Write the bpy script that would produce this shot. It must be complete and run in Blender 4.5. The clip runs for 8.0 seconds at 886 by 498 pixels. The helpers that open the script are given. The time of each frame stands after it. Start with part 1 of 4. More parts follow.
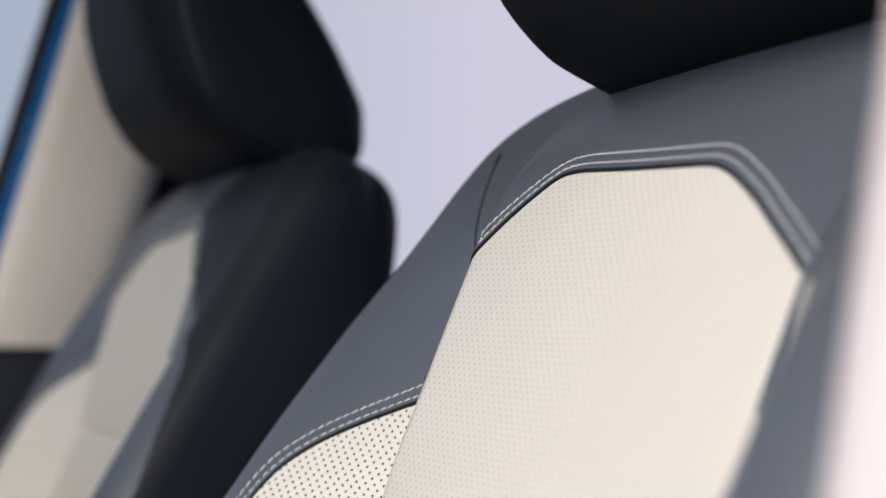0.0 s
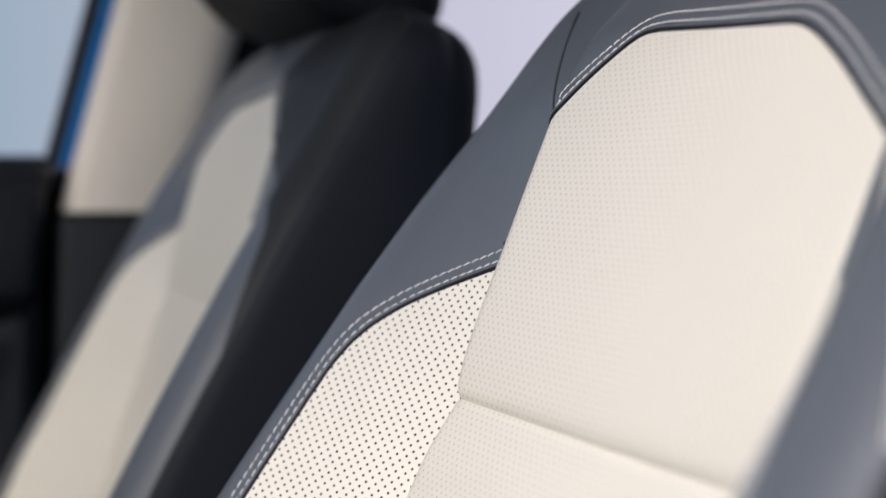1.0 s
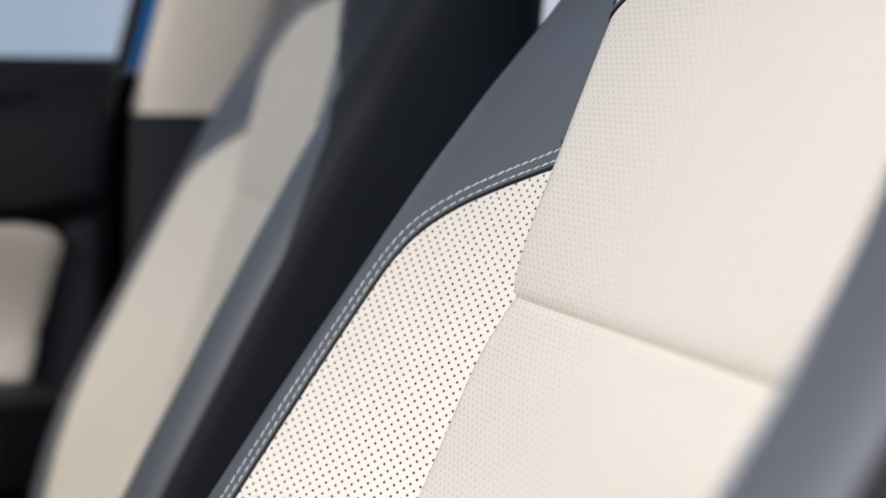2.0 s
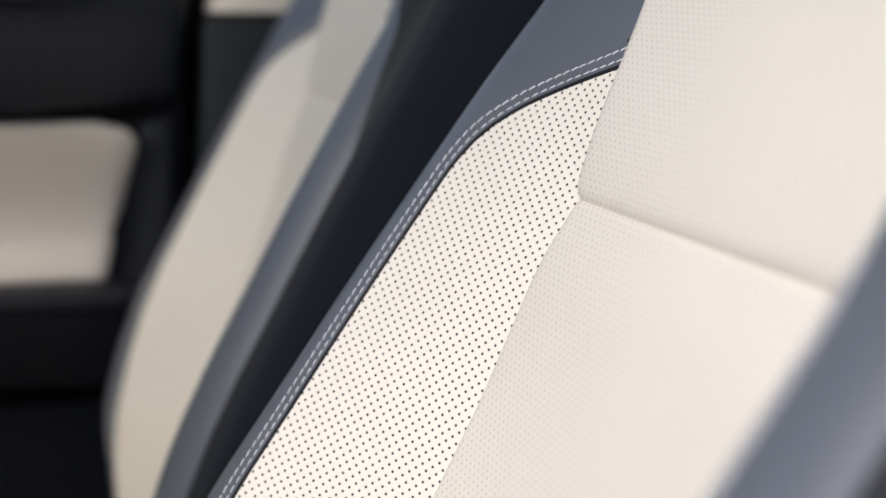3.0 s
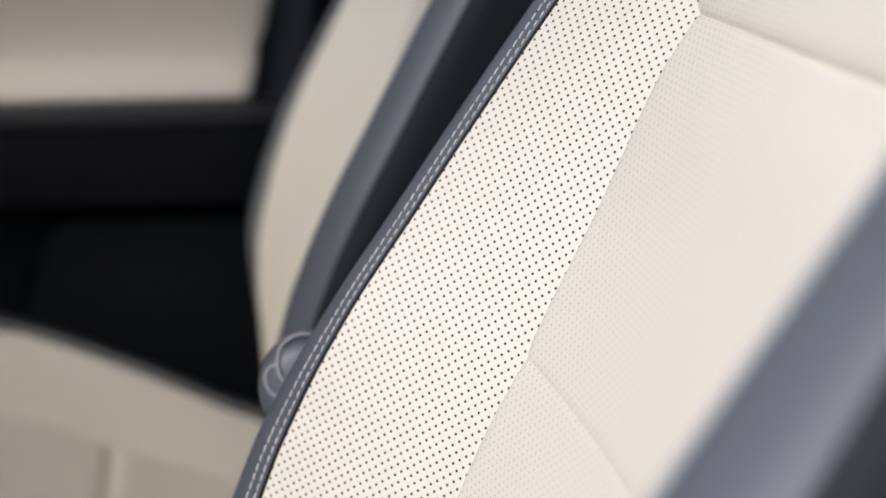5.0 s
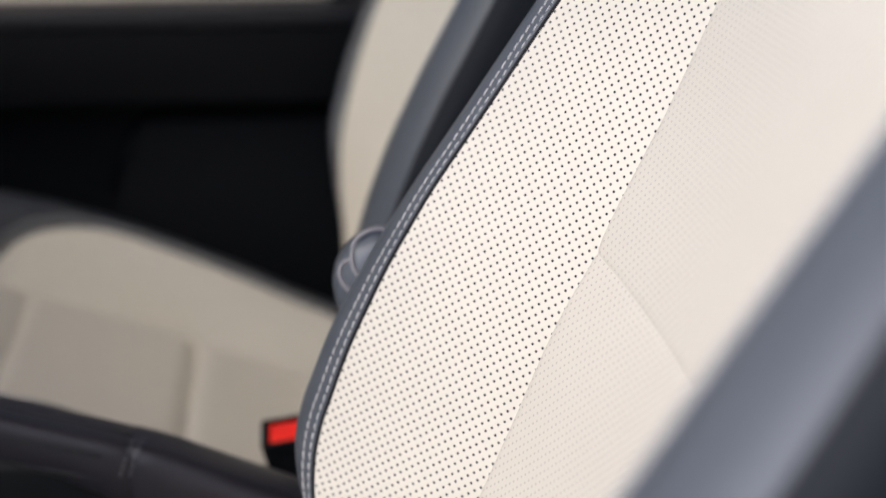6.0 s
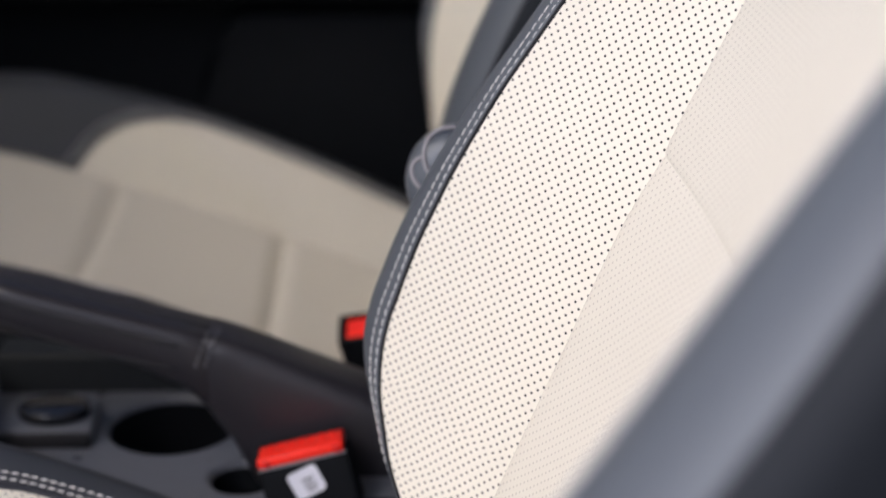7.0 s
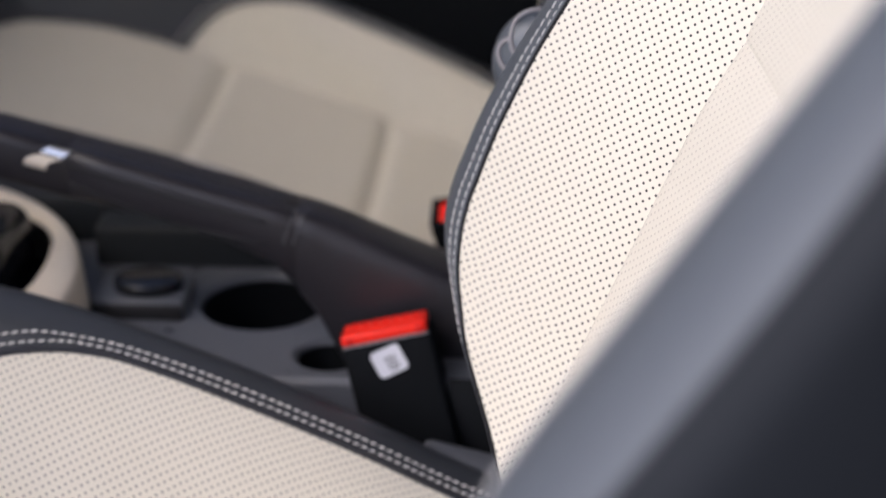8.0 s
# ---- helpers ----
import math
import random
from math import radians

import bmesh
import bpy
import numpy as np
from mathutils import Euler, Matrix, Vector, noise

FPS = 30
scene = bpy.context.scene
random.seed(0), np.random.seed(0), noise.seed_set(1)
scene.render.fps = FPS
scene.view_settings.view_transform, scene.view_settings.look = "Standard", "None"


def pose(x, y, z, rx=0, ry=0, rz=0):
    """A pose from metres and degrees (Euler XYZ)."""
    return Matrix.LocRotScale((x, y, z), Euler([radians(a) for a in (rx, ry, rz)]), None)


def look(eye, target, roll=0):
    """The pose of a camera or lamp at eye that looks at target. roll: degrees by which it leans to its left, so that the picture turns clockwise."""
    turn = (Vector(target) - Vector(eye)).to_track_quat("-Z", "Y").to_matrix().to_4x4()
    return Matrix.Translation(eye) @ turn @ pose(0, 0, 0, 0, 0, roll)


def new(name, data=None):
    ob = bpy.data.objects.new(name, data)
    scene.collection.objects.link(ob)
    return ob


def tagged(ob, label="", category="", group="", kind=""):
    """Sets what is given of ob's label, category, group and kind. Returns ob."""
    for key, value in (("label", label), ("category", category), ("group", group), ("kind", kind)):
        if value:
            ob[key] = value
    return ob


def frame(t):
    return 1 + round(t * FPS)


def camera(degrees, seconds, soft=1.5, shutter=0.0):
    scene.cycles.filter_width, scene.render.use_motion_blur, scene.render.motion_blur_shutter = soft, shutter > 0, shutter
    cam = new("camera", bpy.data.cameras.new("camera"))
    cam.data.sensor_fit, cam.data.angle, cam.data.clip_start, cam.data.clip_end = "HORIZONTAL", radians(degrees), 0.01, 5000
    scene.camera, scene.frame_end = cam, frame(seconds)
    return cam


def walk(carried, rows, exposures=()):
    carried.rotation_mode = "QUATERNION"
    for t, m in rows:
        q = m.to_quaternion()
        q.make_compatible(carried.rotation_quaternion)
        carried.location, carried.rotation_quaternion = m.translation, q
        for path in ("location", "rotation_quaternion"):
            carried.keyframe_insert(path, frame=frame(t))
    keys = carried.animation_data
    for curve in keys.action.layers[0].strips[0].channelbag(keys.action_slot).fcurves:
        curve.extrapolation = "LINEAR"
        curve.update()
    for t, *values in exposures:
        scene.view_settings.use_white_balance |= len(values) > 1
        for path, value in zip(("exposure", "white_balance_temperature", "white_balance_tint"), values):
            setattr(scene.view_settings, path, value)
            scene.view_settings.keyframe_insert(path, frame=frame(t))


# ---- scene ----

# ------------------------------------------------------------------ camera
cam = camera(28.82, 8.0, soft=1.5)
cam.data.dof.use_dof = True
cam.data.dof.focus_distance = 0.70
cam.data.dof.aperture_fstop = 5.8

PATH = [
    (0.0, -0.5414, 0.1045, 0.7662, 92.805, -0.801, -111.818),
    (0.5, -0.5384, 0.0981, 0.7693, 89.942, -0.445, -110.108),
    (1.0, -0.5331, 0.0959, 0.7705, 87.958, 0.050, -108.816),
    (1.5, -0.5344, 0.0921, 0.7704, 86.321, -0.128, -107.403),
    (2.0, -0.5338, 0.0880, 0.7660, 84.939, -0.275, -106.271),
    (2.2, -0.5328, 0.0863, 0.7646, 84.255, -0.428, -105.704),
    (3.3, -0.5224, 0.0727, 0.7665, 80.636, 0.055, -102.730),
    (3.5, -0.5212, 0.0698, 0.7667, 80.068, 0.120, -102.197),
    (4.0, -0.5206, 0.0628, 0.7653, 78.785, 0.006, -100.949),
    (4.5, -0.5210, 0.0581, 0.7628, 77.253, -0.029, -99.390),
    (4.7, -0.5214, 0.0571, 0.7623, 76.637, 0.049, -98.852),
    (5.8, -0.5250, 0.0495, 0.7568, 73.320, 0.394, -95.553),
    (6.0, -0.5252, 0.0475, 0.7566, 72.651, 0.439, -94.927),
    (6.5, -0.5253, 0.0406, 0.7570, 70.851, 0.504, -93.195),
    (7.0, -0.5261, 0.0308, 0.7557, 69.377, 0.376, -91.162),
    (7.5, -0.5270, 0.0202, 0.7523, 67.680, 0.338, -88.863),
    (8.0, -0.5273, 0.0077, 0.7503, 65.887, 0.412, -86.473),
]
walk(cam, [(t, pose(x, y, z, rx, ry, rz)) for t, x, y, z, rx, ry, rz in PATH],
     exposures=[(0.0, 0.27, 5800, 12), (2.0, 0.29, 5780, 12.5), (4.5, 0.26, 5720, 12.5), (6.5, 0.28, 5720, 13.5), (8.0, 0.37, 5720, 15.5)])

# ------------------------------------------------------------------ light
world = bpy.data.worlds.new("overcast_sky")
scene.world = world
world.use_nodes = True
wn = world.node_tree.nodes
wl = world.node_tree.links
sky = wn.new("ShaderNodeTexSky")
sky.sky_type = "NISHITA"
sky.sun_disc = False
sky.sun_elevation = radians(47)
sky.sun_rotation = radians(325)
sky.air_density, sky.dust_density, sky.ozone_density = 0.65, 5.5, 0.5
wl.new(sky.outputs[0], wn["Background"].inputs[0])
wn["Background"].inputs[1].default_value = 0.15

sun_data = bpy.data.lights.new("sun", "SUN")
sun_data.energy, sun_data.angle, sun_data.color = 1.55, radians(58), (1.0, 0.99, 0.985)
sun = new("sun", sun_data)
sun.matrix_basis = look((-3.3, 3.2, 2.1), (0, 0, 0.5))


# ------------------------------------------------------------------ materials
def mat_base(name, rough, metal=0.0, spec=0.5):
    m = bpy.data.materials.new(name)
    m.use_nodes = True
    b = m.node_tree.nodes["Principled BSDF"]
    b.inputs["Roughness"].default_value = rough
    b.inputs["Metallic"].default_value = metal
    b.inputs["Specular IOR Level"].default_value = spec
    return m, m.node_tree.nodes, m.node_tree.links, b


def varied(name, dark, light, rough, scale=6.0, grain=900.0, bump=0.15, metal=0.0, spec=0.5, dist=0.0004):
    """Surface with broad colour drift and a fine grain relief."""
    m, n, l, b = mat_base(name, rough, metal, spec)
    co = n.new("ShaderNodeTexCoord")
    broad = n.new("ShaderNodeTexNoise")
    broad.inputs["Scale"].default_value, broad.inputs["Detail"].default_value = scale, 4
    ramp = n.new("ShaderNodeMix")
    ramp.data_type = "RGBA"
    ramp.inputs[6].default_value, ramp.inputs[7].default_value = (*dark, 1), (*light, 1)
    l.new(co.outputs["Object"], broad.inputs["Vector"])
    l.new(broad.outputs["Fac"], ramp.inputs[0])
    l.new(ramp.outputs[2], b.inputs["Base Color"])
    vor = n.new("ShaderNodeTexVoronoi")
    vor.inputs["Scale"].default_value = grain
    l.new(co.outputs["Object"], vor.inputs["Vector"])
    bp = n.new("ShaderNodeBump")
    bp.inputs["Strength"].default_value, bp.inputs["Distance"].default_value = bump, dist
    l.new(vor.outputs["Distance"], bp.inputs["Height"])
    l.new(bp.outputs["Normal"], b.inputs["Normal"])
    rn = n.new("ShaderNodeMapRange")
    rn.inputs["To Min"].default_value, rn.inputs["To Max"].default_value = rough - 0.06, rough + 0.08
    l.new(broad.outputs["Fac"], rn.inputs["Value"])
    l.new(rn.outputs["Result"], b.inputs["Roughness"])
    return m


def perforated(name, dark, light, hole, pitch_a, pitch_b, radius, rough=0.5, turn=0.0, start=(0.0, 0.0)):
    """Cream leather punched with a staggered lattice of holes laid out in metres on the UV map, turned by some degrees."""
    m = varied(name, dark, light, rough, scale=9, grain=1100, bump=0.34, dist=0.0003)
    n, l = m.node_tree.nodes, m.node_tree.links
    b = n["Principled BSDF"]
    uv = n.new("ShaderNodeUVMap")
    uv.uv_map = "UVMap"
    sep = n.new("ShaderNodeSeparateXYZ")
    l.new(uv.outputs["UV"], sep.inputs[0])

    def calc(op, a, c=None):
        k = n.new("ShaderNodeMath")
        k.operation = op
        for i, q in enumerate((a, c)):
            if q is None:
                continue
            if isinstance(q, (int, float)):
                k.inputs[i].default_value = q
            else:
                l.new(q, k.inputs[i])
        return k.outputs[0]

    ca, sa = math.cos(radians(turn)), math.sin(radians(turn))
    along = calc("ADD", calc("MULTIPLY", sep.outputs[0], ca), calc("MULTIPLY", sep.outputs[1], sa))
    across = calc("SUBTRACT", calc("MULTIPLY", sep.outputs[1], ca), calc("MULTIPLY", sep.outputs[0], sa))
    along = calc("ADD", along, 0.5 * pitch_a - (start[0] * ca + start[1] * sa))
    across = calc("ADD", across, 0.5 * pitch_b - (start[1] * ca - start[0] * sa))

    def dot_field(shift):
        parts = []
        for out, pitch in ((along, pitch_a), (across, pitch_b)):
            f = calc("FRACT", calc("ADD", calc("DIVIDE", out, pitch), shift))
            d = calc("MULTIPLY", calc("SUBTRACT", f, 0.5), pitch)
            parts.append(calc("MULTIPLY", d, d))
        return calc("SQRT", calc("ADD", *parts))

    near = calc("MINIMUM", dot_field(0.0), dot_field(0.5))
    rng = n.new("ShaderNodeMapRange")
    rng.inputs["From Min"].default_value, rng.inputs["From Max"].default_value = radius * 0.75, radius * 1.2
    l.new(near, rng.inputs["Value"])
    mix = n.new("ShaderNodeMix")
    mix.data_type = "RGBA"
    mix.inputs[6].default_value = (*hole, 1)
    old = b.inputs["Base Color"].links[0].from_socket
    l.new(rng.outputs["Result"], mix.inputs[0])
    l.new(old, mix.inputs[7])
    l.new(mix.outputs[2], b.inputs["Base Color"])
    soft = n.new("ShaderNodeMapRange")
    soft.inputs["From Min"].default_value, soft.inputs["From Max"].default_value = radius * 0.6, radius * 2.2
    l.new(near, soft.inputs["Value"])
    bp = n.new("ShaderNodeBump")
    bp.inputs["Strength"].default_value, bp.inputs["Distance"].default_value = 0.35, 0.0003
    l.new(soft.outputs["Result"], bp.inputs["Height"])
    l.new(b.inputs["Normal"].links[0].from_socket, bp.inputs["Normal"])
    l.new(bp.outputs["Normal"], b.inputs["Normal"])
    return m


CREAM_D, CREAM_L = (0.70, 0.655, 0.545), (0.75, 0.705, 0.595)
M_PERF = perforated("cream_perforated_leather", CREAM_D, CREAM_L, (0.006, 0.0055, 0.0055), 0.00504, 0.00479, 0.00062, turn=-7.7, start=(0.0574, 0.30474))
M_PERF_FINE = perforated("cream_fine_perforated_leather", CREAM_D, CREAM_L, (0.47, 0.42, 0.35), 0.00504, 0.00479, 0.00052)
M_PERF_LIGHT = perforated("cream_cushion_leather", CREAM_D, CREAM_L, (0.10, 0.09, 0.085), 0.00510, 0.00466, 0.00055, turn=-6.0, start=(0.0734, 0.2375))
M_GREY = varied("slate_grey_leather", (0.083, 0.0918, 0.104), (0.097, 0.107, 0.119), 0.40, scale=8, grain=1100, bump=0.26, dist=0.0003, spec=0.6)
M_BLACK = varied("black_leather", (0.005, 0.0064, 0.0078), (0.0075, 0.0092, 0.011), 0.62, scale=8, grain=1000, bump=0.2, dist=0.0003, spec=0.18)
M_SIDE = varied("navy_black_leather", (0.0115, 0.0132, 0.0162), (0.0155, 0.0177, 0.0213), 0.6, scale=8, grain=1000, bump=0.2, dist=0.0003, spec=0.18)
M_LEVER = varied("soft_black_leather", (0.016, 0.0143, 0.0168), (0.0205, 0.0184, 0.0216), 0.40, scale=25, grain=700, bump=0.45, dist=0.0005, spec=0.5)
# Slate leather made darker: the shade on the cushion sides is in its colour.
M_GREY_SHADED = varied("shaded_slate_leather", (0.041, 0.044, 0.050), (0.052, 0.056, 0.063), 0.45, scale=8, grain=1100, bump=0.22, dist=0.0003)
# Plain trim colour, and the painted shade on the far seat's inner shoulder.
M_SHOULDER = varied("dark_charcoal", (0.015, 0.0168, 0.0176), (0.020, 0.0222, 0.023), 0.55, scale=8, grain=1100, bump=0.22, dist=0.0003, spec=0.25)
M_PIPE = varied("charcoal_piping", (0.022, 0.023, 0.028), (0.03, 0.03, 0.036), 0.42, scale=30, grain=1400, bump=0.2, dist=0.0002)
# Near-black colour for the shadow line beside the rolled hems.
M_HEM_SHADOW = varied("hem_shadow", (0.010, 0.010, 0.012), (0.014, 0.014, 0.016), 0.6, scale=30, grain=1400, bump=0.2, dist=0.0002, spec=0.2)
M_THREAD = varied("cream_thread", (0.62, 0.60, 0.57), (0.76, 0.74, 0.70), 0.7, scale=200, grain=3000, bump=0.3, dist=0.0002)
M_CORD = varied("taupe_cord", (0.25, 0.235, 0.24), (0.30, 0.285, 0.29), 0.7, scale=200, grain=3000, bump=0.3, dist=0.0002)
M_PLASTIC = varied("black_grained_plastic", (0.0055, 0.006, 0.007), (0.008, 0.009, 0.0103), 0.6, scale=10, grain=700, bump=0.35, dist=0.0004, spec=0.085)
M_CONSOLE = varied("dark_grey_plastic", (0.098, 0.103, 0.116), (0.118, 0.124, 0.138), 0.45, scale=10, grain=900, bump=0.3, dist=0.0003)
M_BEIGE = varied("beige_trim", (0.75, 0.67, 0.55), (0.80, 0.72, 0.60), 0.6, scale=7, grain=900, bump=0.2, dist=0.0003)
M_JAMB = varied("pinkish_white_trim", (0.82, 0.73, 0.68), (0.87, 0.78, 0.73), 0.5, scale=7, grain=900, bump=0.15, dist=0.0003)
M_TRIM = varied("charcoal_soft_plastic", (0.0125, 0.013, 0.0155), (0.0165, 0.0175, 0.0205), 0.52, scale=10, grain=700, bump=0.3, dist=0.0004, spec=0.36)
M_ARMREST = varied("black_armrest_vinyl", (0.004, 0.0044, 0.0052), (0.0055, 0.006, 0.007), 0.6, scale=10, grain=700, bump=0.3, dist=0.0004, spec=0.1)
M_RED = varied("red_plastic", (0.93, 0.022, 0.007), (0.98, 0.030, 0.010), 0.36, scale=40, grain=900, bump=0.05, spec=0.3)
M_RED_DARK = varied("deep_red_plastic", (0.62, 0.008, 0.003), (0.70, 0.012, 0.004), 0.35, scale=40, grain=900, bump=0.05, spec=0.3)
M_LABEL = varied("white_paper", (0.72, 0.72, 0.76), (0.8, 0.8, 0.84), 0.6, scale=60, grain=2000, bump=0.05)
M_BAR = varied("grey_thread", (0.09, 0.09, 0.10), (0.13, 0.13, 0.14), 0.6, scale=60, grain=2000, bump=0.02)
M_CHROME = varied("satin_chrome", (0.7, 0.72, 0.74), (0.78, 0.8, 0.82), 0.22, scale=20, grain=2000, bump=0.02, metal=1.0)
M_GLOSS = varied("gloss_black", (0.008, 0.009, 0.011), (0.012, 0.013, 0.016), 0.18, scale=20, grain=2000, bump=0.02)
M_BLUE = varied("blue_car_paint", (0.003, 0.15, 0.44), (0.004, 0.18, 0.52), 0.25, scale=10, grain=2500, bump=0.02)
M_RUBBER = varied("black_rubber", (0.008, 0.008, 0.009), (0.012, 0.012, 0.013), 0.7, scale=30, grain=900, bump=0.2)
M_CARPET = varied("black_carpet", (0.010, 0.010, 0.011), (0.02, 0.02, 0.021), 0.95, scale=60, grain=500, bump=0.8, dist=0.002)
M_LINER = varied("pale_headliner", (0.64, 0.61, 0.56), (0.70, 0.67, 0.62), 0.9, scale=20, grain=800, bump=0.4)
M_GLASS = bpy.data.materials.new("tinted_glass")
M_GLASS.use_nodes = True
gn, gl = M_GLASS.node_tree.nodes, M_GLASS.node_tree.links
clear, gloss, both = gn.new("ShaderNodeBsdfTransparent"), gn.new("ShaderNodeBsdfGlossy"), gn.new("ShaderNodeMixShader")
# warm tint, chosen for the light that falls on the far seat
clear.inputs["Color"].default_value = (0.95, 0.93, 0.83, 1)
gloss.inputs["Roughness"].default_value = 0.02
both.inputs[0].default_value = 0.05
gl.new(clear.outputs[0], both.inputs[1])
gl.new(gloss.outputs[0], both.inputs[2])
gl.new(both.outputs[0], gn["Material Output"].inputs["Surface"])
M_ASPHALT = varied("grey_paving", (0.14, 0.14, 0.14), (0.19, 0.19, 0.185), 0.9, scale=2, grain=90, bump=0.4, dist=0.003)


# ------------------------------------------------------------------ mesh helpers
def part(name, bm, material, parent=None, label="", at=None, smooth=True):
    me = bpy.data.meshes.new(name)
    bmesh.ops.recalc_face_normals(bm, faces=bm.faces)
    if smooth:
        for f in bm.faces:
            f.smooth = True
    bm.to_mesh(me)
    bm.free()
    me.materials.append(material)
    ob = new(name, me)
    if parent is not None:
        ob.parent = parent
    if at is not None:
        ob.matrix_basis = at
    if label:
        tagged(ob, label)
    return ob


def empty(name, at):
    ob = new(name)
    ob.empty_display_size = 0.1
    ob.matrix_basis = at
    return ob


def sheet(rows, uvs=None, bm=None, close=False):
    """A quad sheet from rows of points; uvs in metres beside them."""
    bm = bm or bmesh.new()
    lay = bm.loops.layers.uv.get("UVMap") or bm.loops.layers.uv.new("UVMap")
    vs = [[bm.verts.new(p) for p in r] for r in rows]
    for i in range(len(rows) - 1):
        n = len(rows[i])
        for j in range(n if close else n - 1):
            k = (j + 1) % n
            quad = ((i, j), (i, k), (i + 1, k), (i + 1, j))
            f = bm.faces.new([vs[a][b] for a, b in quad])
            if uvs:
                for lp, (a, b) in zip(f.loops, quad):
                    lp[lay].uv = uvs[a][b]
    return bm


def tube(points, radius, sides=8, bm=None, caps=True, squash=1.0):
    bm = bm or bmesh.new()
    pts = [Vector(p) for p in points]
    rings = []
    side = None
    for i, p in enumerate(pts):
        d = (pts[min(i + 1, len(pts) - 1)] - pts[max(i - 1, 0)]).normalized()
        if side is None:
            side = d.orthogonal().normalized()
        side = (side - d * side.dot(d)).normalized()
        up = d.cross(side)
        r = radius(i / (len(pts) - 1)) if callable(radius) else radius
        rings.append([bm.verts.new(p + r * (math.cos(a) * side + squash * math.sin(a) * up)) for a in
                      [2 * math.pi * k / sides for k in range(sides)]])
    for a, b in zip(rings, rings[1:]):
        for k in range(sides):
            bm.faces.new((a[k], a[(k + 1) % sides], b[(k + 1) % sides], b[k]))
    if caps:
        bm.faces.new(rings[0][::-1])
        bm.faces.new(rings[-1])
    return bm


def block(size, bevel=0.004, segments=3, bm=None, taper=None, at=None):
    """A box with rounded edges, its centre at the origin of at."""
    one = bmesh.new()
    bmesh.ops.create_cube(one, size=1)
    for v in one.verts:
        v.co = Vector((v.co.x * size[0], v.co.y * size[1], v.co.z * size[2]))
        if taper and v.co.z > 0:
            v.co.x *= taper[0]
            v.co.y *= taper[1]
    bmesh.ops.bevel(one, geom=list(one.edges), offset=bevel, segments=segments, affect="EDGES", profile=0.5)
    if at is not None:
        bmesh.ops.transform(one, matrix=at, verts=one.verts)
    if bm is None:
        return one
    me = bpy.data.meshes.new("joined")
    one.to_mesh(me)
    bm.from_mesh(me)
    bpy.data.meshes.remove(me)
    one.free()
    return bm


def prism(outline, z0, z1, bevel=0.004, segments=3):
    """Extrude a closed xy outline between two heights, rounding the rims."""
    bm = bmesh.new()
    low = [bm.verts.new((x, y, z0)) for x, y in outline]
    bm.faces.new(low)
    ret = bmesh.ops.extrude_face_region(bm, geom=list(bm.faces))
    for v in ret["geom"]:
        if isinstance(v, bmesh.types.BMVert):
            v.co.z = z1
    if bevel:
        rim = [e for e in bm.edges if abs(e.verts[0].co.z - e.verts[1].co.z) < 1e-6]
        bmesh.ops.bevel(bm, geom=rim, offset=bevel, segments=segments, affect="EDGES", profile=0.5)
    return bm


def round_rect(x0, x1, y0, y1, r, n=8):
    out = []
    for cx, cy, a0 in ((x1 - r, y1 - r, 0), (x0 + r, y1 - r, 90), (x0 + r, y0 + r, 180), (x1 - r, y0 + r, 270)):
        out += [(cx + r * math.cos(radians(a0 + 90 * k / n)), cy + r * math.sin(radians(a0 + 90 * k / n))) for k in range(n + 1)]
    return out


def resample(points, step):
    pts = [Vector(p) for p in points]
    lens = [0.0]
    for a, b in zip(pts, pts[1:]):
        lens.append(lens[-1] + (b - a).length)
    out = []
    for k in range(int(lens[-1] / step) + 1):
        s = k * step
        i = max(j for j in range(len(lens)) if lens[j] <= s + 1e-9)
        i = min(i, len(pts) - 2)
        f = (s - lens[i]) / max(1e-9, lens[i + 1] - lens[i])
        out.append(pts[i].lerp(pts[i + 1], f))
    return out


def stitches(curve, normals, bm=None, length=0.0036, gap=0.0011, width=0.00062, slant=0.16, lift=0.0):
    """Lozenge shaped thread stitches set along a curve, lying on the given normals."""
    bm = bm or bmesh.new()
    step = 0.0004
    pts = resample(curve, step)
    count = int((len(pts) - 1) * step / (length + gap))
    acc = [0.0]
    src = [Vector(p) for p in curve]
    for a, b in zip(src, src[1:]):
        acc.append(acc[-1] + (b - a).length)
    for k in range(count):
        i0 = int(k * (length + gap) / step)
        i1 = min(len(pts) - 1, i0 + int(length / step))
        p, q = pts[i0], pts[i1]
        s = (i0 + i1) * 0.5 * step
        j = min(range(len(acc)), key=lambda w: abs(acc[w] - s))
        nrm = Vector(normals[j]).normalized()
        d = (q - p).normalized()
        side = nrm.cross(d).normalized()
        d2 = (d + side * slant * random.uniform(0.7, 1.2)).normalized()
        mid = (p + q) / 2 + nrm * lift
        half = (q - p).length / 2
        rings = []
        for f, wid, up in ((-1.0, 0.55, 0.0), (-0.7, 1.0, 0.0002), (0.0, 1.05, 0.0003), (0.7, 1.0, 0.0002), (1.0, 0.55, 0.0)):
            c = mid + d2 * half * f
            w = width * 0.5 * wid
            rings.append([bm.verts.new(c + side * w * a + nrm * (up + b * width * 0.45)) for a, b in ((-1, -0.6), (-0.75, 0.5), (0, 0.95), (0.75, 0.5), (1, -0.6))])
        for a, b in zip(rings, rings[1:]):
            for m in range(4):
                bm.faces.new((a[m], a[m + 1], b[m + 1], b[m]))
        bm.faces.new(rings[0])
        bm.faces.new(rings[-1][::-1])
    return bm


